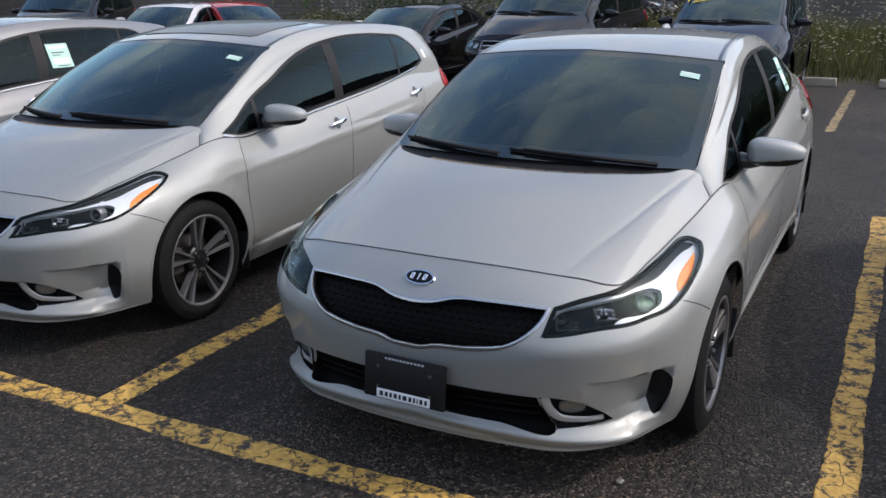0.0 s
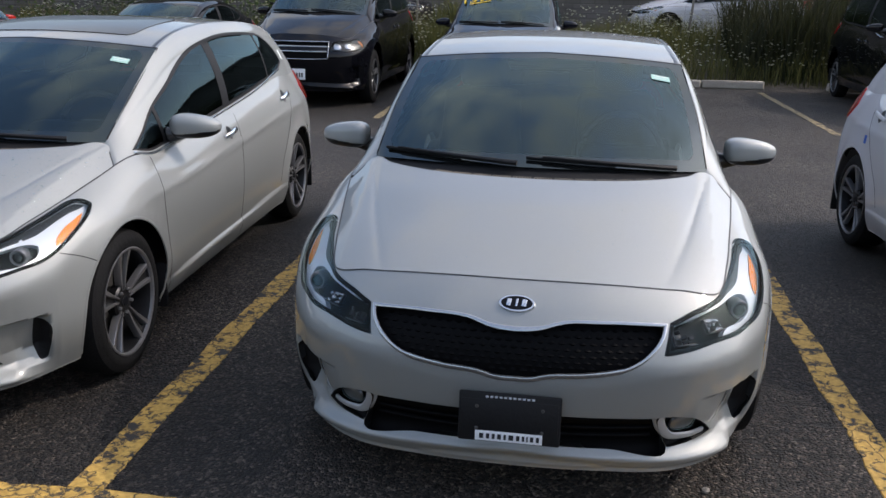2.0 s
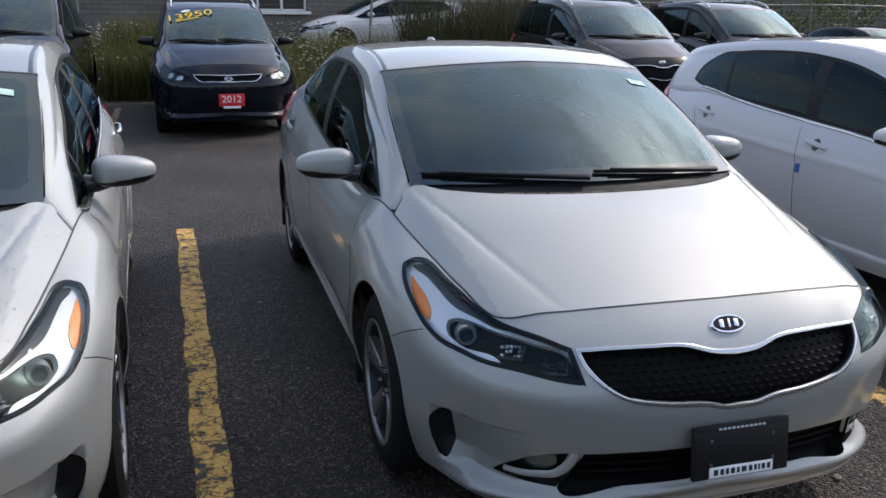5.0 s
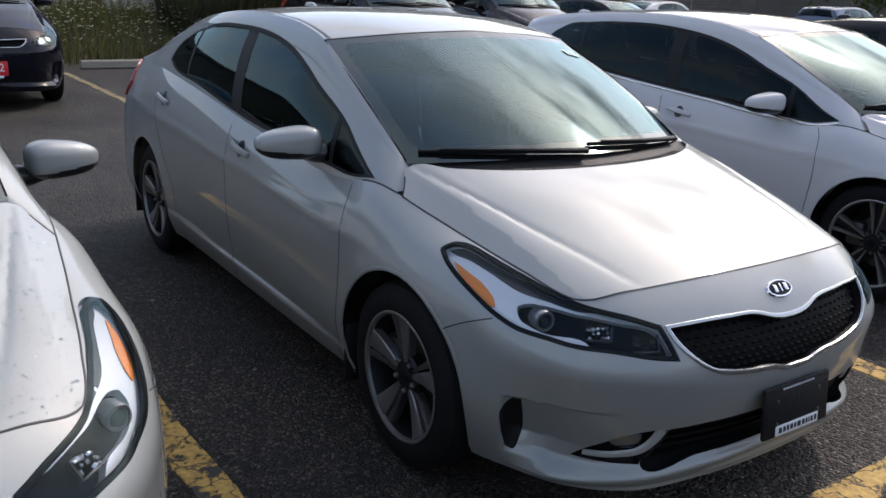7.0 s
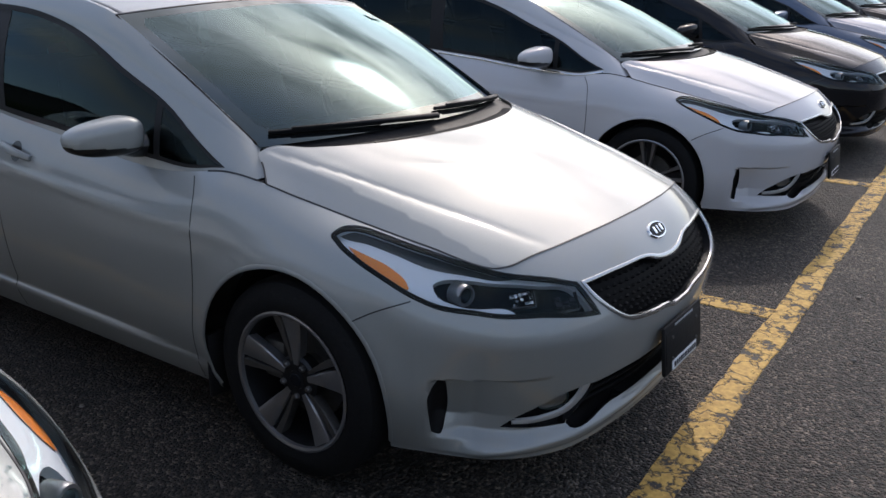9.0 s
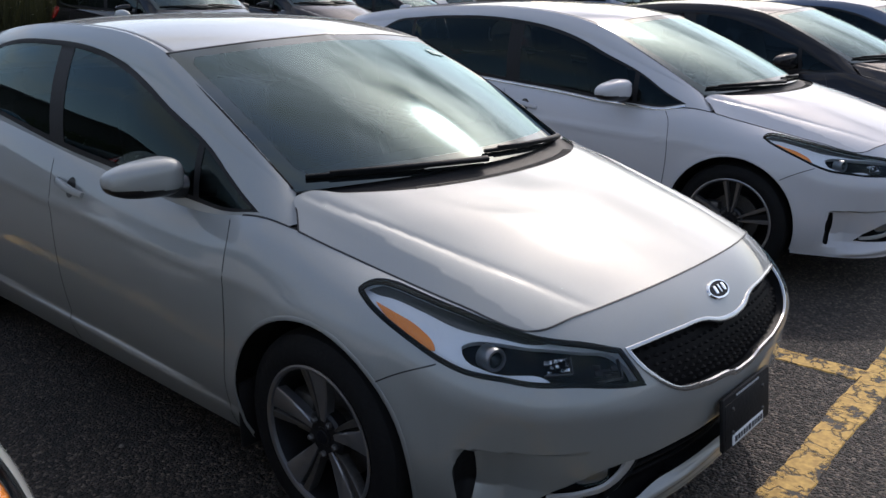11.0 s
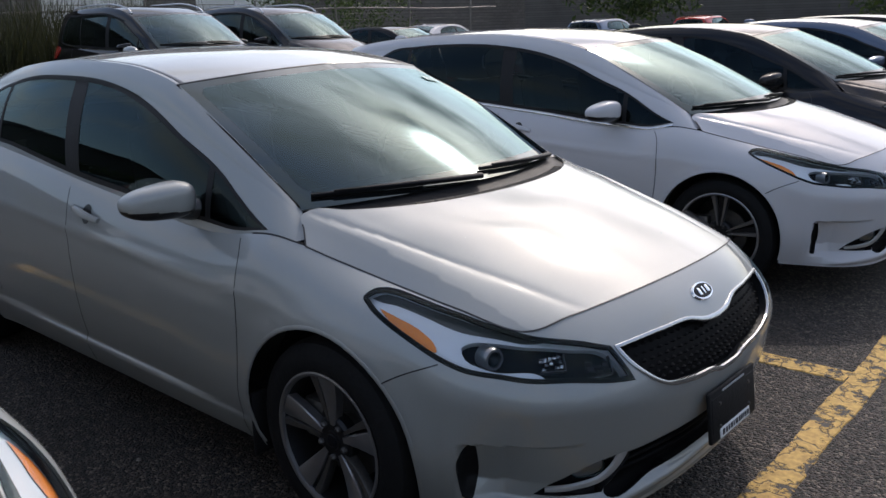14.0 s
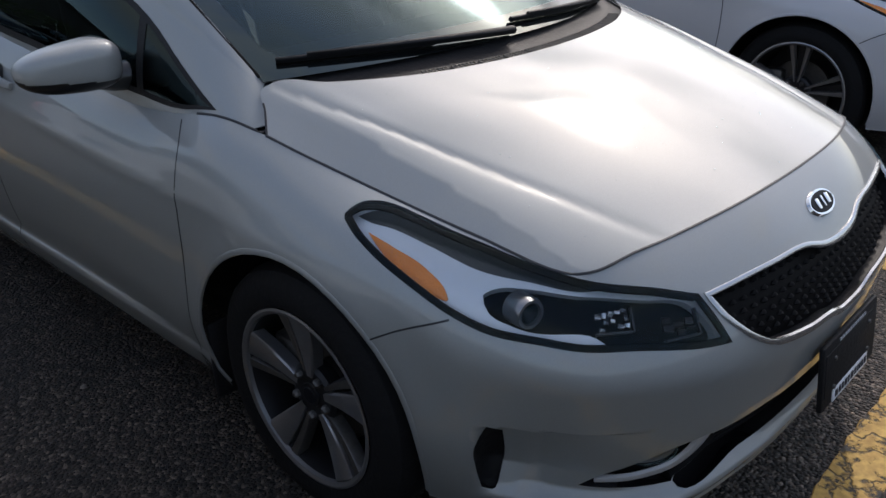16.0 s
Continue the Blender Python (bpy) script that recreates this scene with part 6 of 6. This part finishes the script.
def end_wall():
    # walls added round the yard, mostly unseen, to bound sky light and reflections
    root = tagged(new("yard_wall"), "long grey brick wall closing the far side of the yard", "wall", "", "structure")
    part("wall", block((.4, 60, 5.2), 0, (46, 12, 2.6)), BRICK, root, smooth=False)
    # unseen behind the camera; kept low so sky light fills the car fronts
    part("wall", block((100, .4, 3.0), 0, (0, -18, 1.5)), BRICK, root, smooth=False)
    part("wall", block((.4, 60, 5.0), 0, (-34, 5, 2.5)), BRICK, root, smooth=False)


end_wall()
hedge("shrub", "dark leafy tree far along the yard", (33, 17, 1.2), (2.5, 3.0, 2.2), 5200, 24, .12)
hedge("shrub", "dark leafy tree far along the yard", (38, 6, 1.0), (2.0, 3.5, 2.2), 5200, 25, .12)

# ---- cars of the row ----
def recolour(root, old, paint):
    for o in root.children_recursive:
        if o.type == "MESH" and o.data.materials and o.data.materials[0] == old:
            o.material_slots[0].link = "OBJECT"
            o.material_slots[0].material = paint
    return root


def without(root, *names):
    for o in [q for q in root.children_recursive if q.name.split(".")[0] in names]:
        for k in [*o.children_recursive, o]:
            bpy.data.objects.remove(k, do_unlink=True)
    return root


MAIN = build_car("silver_sedan", SEDAN, SILVER, "clean silver sedan with a black dealer plate, parked on asphalt", group="parked row")
MAIN.matrix_basis = pose(-.35, -.5, 0) @ pose(0, 0, 0, 0, 0, -1.7) @ pose(.35, .5, 0)
HATCH_A = build_car("silver_hatchback", HATCH, SILVER, "silver five-door hatchback with a sunroof, parked on asphalt", chrome_handles=True, chrome_belt=True, sunroof=True, group="parked row", rim="large")
HATCH_A.matrix_basis = pose(-2.552, .045, 0, 0, 0, 1.1)
HATCH_B = tagged(recolour(without(copy_thing(HATCH_A, pose(3.03, .09, 0, 0, 0, .3)), "sunroof"), SILVER, WHITE), "white five-door hatchback with blue tape marks, parked on asphalt")
HATCH_B.name = "white_hatchback"
for o in HATCH_B.children_recursive:
    if o.name.startswith("grip"):
        o.material_slots[0].link = "OBJECT"
        o.material_slots[0].material = WHITE
MORE = ((MAIN, "charcoal_sedan", CHARCOAL, (5.75, .08, 0), "wet charcoal sedan parked in the row", ()), (MAIN, "blue_sedan", STEEL_BLUE, (8.6, .0, 0), "steel-blue sedan parked in the row", ()),
        (HATCH_A, "black_hatchback", BLACK, (11.5, .1, 0), "black hatchback parked at the end of the row", ("sunroof",)), (HATCH_A, "grey_hatchback", GREY_PAINT, (-5.45, .20, 0), "grey hatchback with a price sheet in its side window", ("sunroof",)),
        (MAIN, "silver_sedan", SILVER, (14.3, .1, 0), "silver sedan parked far along the row", ()))
for src, nm, pt, at, lab, drop in MORE:
    q = tagged(recolour(without(copy_thing(src, pose(*at)), *drop), SILVER, pt), lab)
    q.name = nm

# ---- cars of the row across the aisle ----
VAN = dict(
    HATCH, wheel=.315, tyre=.345,
    ribs=SEDAN["ribs"][:9] + [(.887, 1.2, .795, 1.2, .925, 3.6, .19), (.890, 2.0, .805, 2.0, .940, 3.6, .19), (.890, 2.7, .795, 2.7, .955, 3.4, .19),
          (.880, 3.08, .775, 3.06, .965, 3.0, .2), (.845, 3.30, .74, 3.27, .975, 2.6, .21), (.70, 3.43, .62, 3.39, .985, 2.4, .21), (.36, 3.475, .32, 3.43, .99, 2.4, .21), (0, 3.49, 0, 3.44, .99, 2.4, .21)],
    roof_rear=(.575, 3.20, 1.40), roof_rear_mid=(0, 3.26, 1.425),
    rail=SEDAN["rail"][:4] + [(.615, 1.22, 1.385), (.610, 1.6, 1.440), (.615, 2.1, 1.447), (.61, 2.6, 1.440), (.59, 3.0, 1.415), (.575, 3.20, 1.395)],
    roof_mid=[(0, .86, 1.364), (0, 1.20, 1.425), (0, 1.6, 1.458), (0, 2.2, 1.468), (0, 3.26, 1.425)],
    dlo=[(.295, .914, 1), (.38, .900), (.58, .905), (.9, .925), (1.44, .945), (2.1, .965), (2.86, .995), (3.04, 1.02, 1), (3.04, 1.15), (2.98, 1.310), (2.6, 1.370), (1.95, 1.385), (1.58, 1.370), (1.26, 1.315), (.88, 1.175), (.53, 1.025)],
    grille=[(0, .662), (.20, .665), (.40, .668, 1), (.385, .640), (.33, .600), (.18, .592), (0, .590)],
    head=[(.475, None, .600, 1), (.62, None, .600), (.74, None, .612, 1), (None, -.42, .700), (None, -.33, .772, 1), (None, -.42, .752), (.633, None, .712), (.53, None, .680), (.45, None, .650, 1)],
    lamps=((.56, .635), (.66, .660)), badge=.625, plate_z=.44, handles=((1.35, .80), (1.62, .80)),
)
for k in ("intake", "fog", "vent", "drl", "drl_low"):
    VAN.pop(k, None)
TRUCK = dict(
    VAN, tyre=.395,
    grille=[(0, .700), (.25, .700), (.415, .698, 1), (.42, .60), (.415, .52, 1), (.25, .515), (0, .515)],
    head=[(.44, None, .60, 1), (.58, None, .597), (.715, None, .60, 1), (None, -.46, .64), (None, -.455, .722, 1), (.66, None, .712), (.55, None, .706), (.44, None, .690, 1)],
    lamps=((.52, .650), (.64, .655)), badge=.620, plate_z=.36, bars=((.595, .645),),
)
TRUCK["amber"] = [(None, -.47, .70), (None, -.455, .655), (None, -.455, .61), (None, -.475, .61), (None, -.485, .655), (None, -.49, .70)]
MINIVAN = build_car("black_van", VAN, NAVY, "dark blue people carrier with yellow windscreen price", full=False, scale=(1.08, 1.16, 1.22), plate="", group="rear row", category="van", roof_rails=True, rim="plain")
MINIVAN.matrix_basis = pose(-.66, 9.75, 0)
BIG = build_car("black_off_roader", TRUCK, BLACK, "large black off-roader with a chrome-barred grille and amber lamps", full=False, scale=(1.12, 1.16, 1.33), plate="number", group="rear row", category="off-roader", rim="plain")
BIG.matrix_basis = pose(-3.52, 9.75, 0)
PEOPLE = build_car("black_people_carrier", dict(VAN, head=HATCH["head"], lamps=((.56, .650), (.66, .668)), grille=HATCH["grille"], badge=.713, handles=((1.2, .80), (1.55, .80))), BLACK, "black people carrier with roof rails, parked across the aisle", full=False, scale=(1.14, 1.12, 1.29), plate="", group="rear row", category="van", roof_rails=True, chrome_belt=True, rim="large")
PEOPLE.matrix_basis = pose(5.78, 9.70, 0, 0, 0, -4)
OTHERS = ((PEOPLE, "charcoal_crossover", CHARCOAL, (9.1, 10.6, 0, 0, 0, -4), "charcoal crossover parked across the aisle", BLACK), (MAIN, "black_sedan", BLACK, (-6.5, 10.2, 0), "black sedan parked across the aisle", SILVER),
          (HATCH_A, "red_hatchback", RED, (-10.6, 12.2, 0, 0, 0, 60), "red hatchback parked at an angle", SILVER), (MAIN, "white_sedan", WHITE, (-11.9, 10.2, 0, 0, 0, 20), "white sedan parked across the aisle", SILVER),
          (PEOPLE, "black_people_carrier", BLACK, (-15.3, 10.8, 0, 0, 0, 30), "black van parked far along the row", BLACK),
          (HATCH_A, "white_crossover", WHITE, (2.8, 19.3, BERM, 0, 0, -88), "white crossover parked behind the fence", SILVER), (MAIN, "charcoal_sedan", CHARCOAL, (-3.9, 19.6, BERM, 0, 0, 80), "charcoal sedan parked behind the fence", SILVER),
          (MAIN, "black_sedan", BLACK, (18.3, 20.8, 0, 0, 0, 70), "black sedan parked far off beyond the verge", SILVER), (MAIN, "white_sedan", WHITE, (21.5, 17.4, 0, 0, 0, 100), "white sedan parked far off", SILVER),
          (HATCH_A, "grey_hatchback", STEEL_BLUE, (27.0, 14.2, 0, 0, 0, 95), "grey hatchback parked far off", SILVER), (HATCH_A, "red_hatchback", RED, (31.0, 12.2, 0, 0, 0, 95), "dark red hatchback parked far off", SILVER),
          (MAIN, "black_sedan", BLACK, (14.5, 12.6, 0, 0, 0, 0), "black sedan parked across the aisle", SILVER))
for src, nm, pt, at, lab, old in OTHERS:
    q = tagged(recolour(without(copy_thing(src, pose(*at)), "sunroof", "plate_holder"), old, pt), lab, group="far cars")
    q.name = nm


# ---- small things on the cars ----
def letters(text, size, mat, m, name, parent, extrude=.0008):
    """Words in the built-in font, as a mesh."""
    cu = bpy.data.curves.new(name, "FONT")
    cu.body, cu.size, cu.extrude, cu.align_x, cu.align_y, cu.resolution_u = text, size, extrude, "CENTER", "CENTER", 3
    ob = bpy.data.objects.new(name, cu)
    me = bpy.data.meshes.new_from_object(ob)
    bpy.data.objects.remove(ob)
    me.materials.clear()
    me.materials.append(mat)
    out = new(name, me)
    out.parent = parent
    out.matrix_basis = m
    return out


def on_glass(spec, sheet, u, v, scale=(1, 1, 1), off=.003):
    """Axes on a car's glass: x along it, y up it, z out of it."""
    s = Sheet(shapes(spec)[sheet], [-1, 0, 1], [0, .5, 1], (1.4, .8), scale, (0, -.5, .8) if sheet == "windshield" else (1, 0, .2))
    q = np.array([[u, v]])
    p, n = s.point(q, off)[0], s.normal(*q.T)[0]
    if u < 0 and sheet == "green" and n[0] > 0:
        n = -n
    up = s.point(np.array([[u, v + .02]]), off)[0] - p
    up = np.array([0, 0, 1.0]) if sheet == "green" else up
    up = up - n * (up @ n)
    up /= np.linalg.norm(up)
    x = np.cross(up, n)
    m = Matrix.Identity(4)
    for i in range(3):
        m[i][0], m[i][1], m[i][2], m[i][3] = x[i], up[i], n[i], p[i]
    return m


def sticker(root, m, size, mat, label, bars=()):
    st = part("sticker", moved(block((size[0], size[1], .0012), 0), m), mat, root, label, smooth=False)
    for bx, by, bw, bh, bm_ in bars:
        part("print_bar", moved(block((bw, bh, .0008), 0), m @ pose(bx, by, .0012)), bm_, st, smooth=False)
    return st


for car, spec in ((MAIN, SEDAN), (HATCH_A, HATCH), (HATCH_B, HATCH)):
    if car is not HATCH_B:
        sticker(car, on_glass(spec, "windshield", .80, .80), (.085, .046), PAPER_GREEN, "pale green sticker inside the windscreen", ((0, -.006, .06, .004, WHITE_PLASTIC), (0, .012, .07, .007, PAPER)))
sheet_m = on_glass(SEDAN, "green", .62, .42)
sticker(MAIN, sheet_m, (.17, .20), PAPER_GREEN, "printed price sheet in the rear side window", ((0, .07, .13, .02, PAPER), (-.01, .03, .10, .008, INK), (0, -.02, .12, .04, PAPER), (0, -.07, .13, .008, INK)))
sticker(HATCH_A, on_glass(HATCH, "green", .90, .42), (.05, .07), PAPER, "small white label in the rear quarter window")
LEFT_CAR = next(o for o in bpy.data.objects if o.name.startswith("grey_hatchback") and abs(o.location.x + 5.45) < .1)
sticker(LEFT_CAR, on_glass(HATCH, "green", .50, .40), (.21, .20), PAPER_GREEN, "printed price sheet in the rear side window", ((0, .07, .17, .022, PAPER), (-.01, .025, .12, .008, INK), (-.03, .005, .08, .006, INK), (0, -.045, .16, .05, PAPER), (.01, -.085, .12, .006, INK)))
VS = (1.08, 1.16, 1.22)
wm = on_glass(VAN, "windshield", -.54, .74, VS)
price = new("windscreen_price")
price.parent = MINIVAN
letters("13950", .27, YELLOW, wm @ pose(0, 0, .002, 0, 0, 4), "price_digits", price)["label"] = "bold yellow price 13950"
part("price_bar", moved(block((.34, .028, .001), 0), wm @ pose(-.02, -.13, .002, 0, 0, 4)), YELLOW, price, smooth=False)
part("oval_label", moved(lathe([(.0, .001), (.07, .001), (.07, 0)], 24, "z"), on_glass(VAN, "windshield", -.60, .90, VS) @ Matrix.Diagonal((1, .5, 1, 1))), PAPER, price, "white oval label")
ym = Matrix.Translation((.02, -.935 * 1.16, .50)) @ pose(0, 0, 0, 88, 0, 0)
year = part("year_sign", moved(block((.32, .16, .010), .004), ym), SIGN_RED, MINIVAN, "red plastic sign reading 2012")
letters("2012", .125, WHITE_PLASTIC, ym @ pose(0, .008, .006), "year_digits", year)
part("sign_strip", moved(block((.22, .03, .008), .002), ym @ pose(0, -.09, .002)), WHITE_PLASTIC, year)
for bx, by, bz in ((1.42, .0, .685), (2.55, .0, .755)):
    s = Sheet(shapes(HATCH)["side"], [-1, 0, 1], [0, .5, 1], (5.9, .75), (1, 1, 1), (1, 0, 0))
    uv = s.find([(None, bx, bz)]) * np.array([-1, 1])
    q, n = s.point(uv, .001)[0], s.normal(*uv.T)[0]
    m = Matrix.Translation(q) @ Vector(n).to_track_quat("Z", "Y").to_matrix().to_4x4()
    part("tape_mark", moved(block((.040, .055, .0012), 0), m), BLUE_TAPE, HATCH_B, "square of blue masking tape", smooth=False)


def droplets(car, spec, sheet, count, seed, region, size=1.0):
    """Rain drops standing on the paint."""
    rng = np.random.default_rng(seed)
    s = Sheet(shapes(spec)[sheet], [-1, 0, 1], [0, .5, 1], (1.5, .9))
    many = []
    uv = np.stack([rng.uniform(*region[:2], count), rng.uniform(*region[2:], count)], 1)
    for q, n in zip(s.point(uv, 0), s.normal(*uv.T)):
        r = size * (.0018 + .0042 * rng.random() ** 3)
        m = Matrix.Translation(q) @ Vector(n).to_track_quat("Z", "Y").to_matrix().to_4x4() @ Matrix.Diagonal((rng.uniform(.8, 1.3), 1, 1, 1))
        many.append(moved(lathe([(r, 0), (r * .85, r * .35), (r * .45, r * .55), (0, r * .6)], 8, "z"), m))
    ob = tagged(part("rain_beading", joined(*many), DROP, car, "clear rain drops on the bonnet"), kind="stuff")
    return ob


droplets(HATCH_A, HATCH, "hood", 2000, 3, (-.98, .98, .02, .98), .76)
droplets(MAIN, SEDAN, "hood", 160, 4, (-.95, .95, .02, .9), .55)


def pebble(x, y, r, seed):
    rng = random.Random(seed)
    v, f = egg((r, r * .8, r * .5), (0, 0, r * .4), 2.2, 8, 5)
    v = [tuple(c * rng.uniform(.85, 1.15) for c in q) for q in v]
    ob = part("pebble", (v, f), STONE, None)
    ob.matrix_basis = pose(x, y, .001, 0, 0, rng.uniform(0, 360))
    return tagged(ob, "small loose grey stone on the asphalt", "stone", "loose stones")


for k, (x, y, r) in enumerate(((.66, -.60, .016), (-.95, .9, .010), (-1.05, 1.9, .012), (1.0, -1.3, .011), (.35, -1.25, .009), (-1.2, 2.5, .009), (1.75, -1.2, .012), (-.6, -1.35, .010))):
    pebble(x, y, r, k)
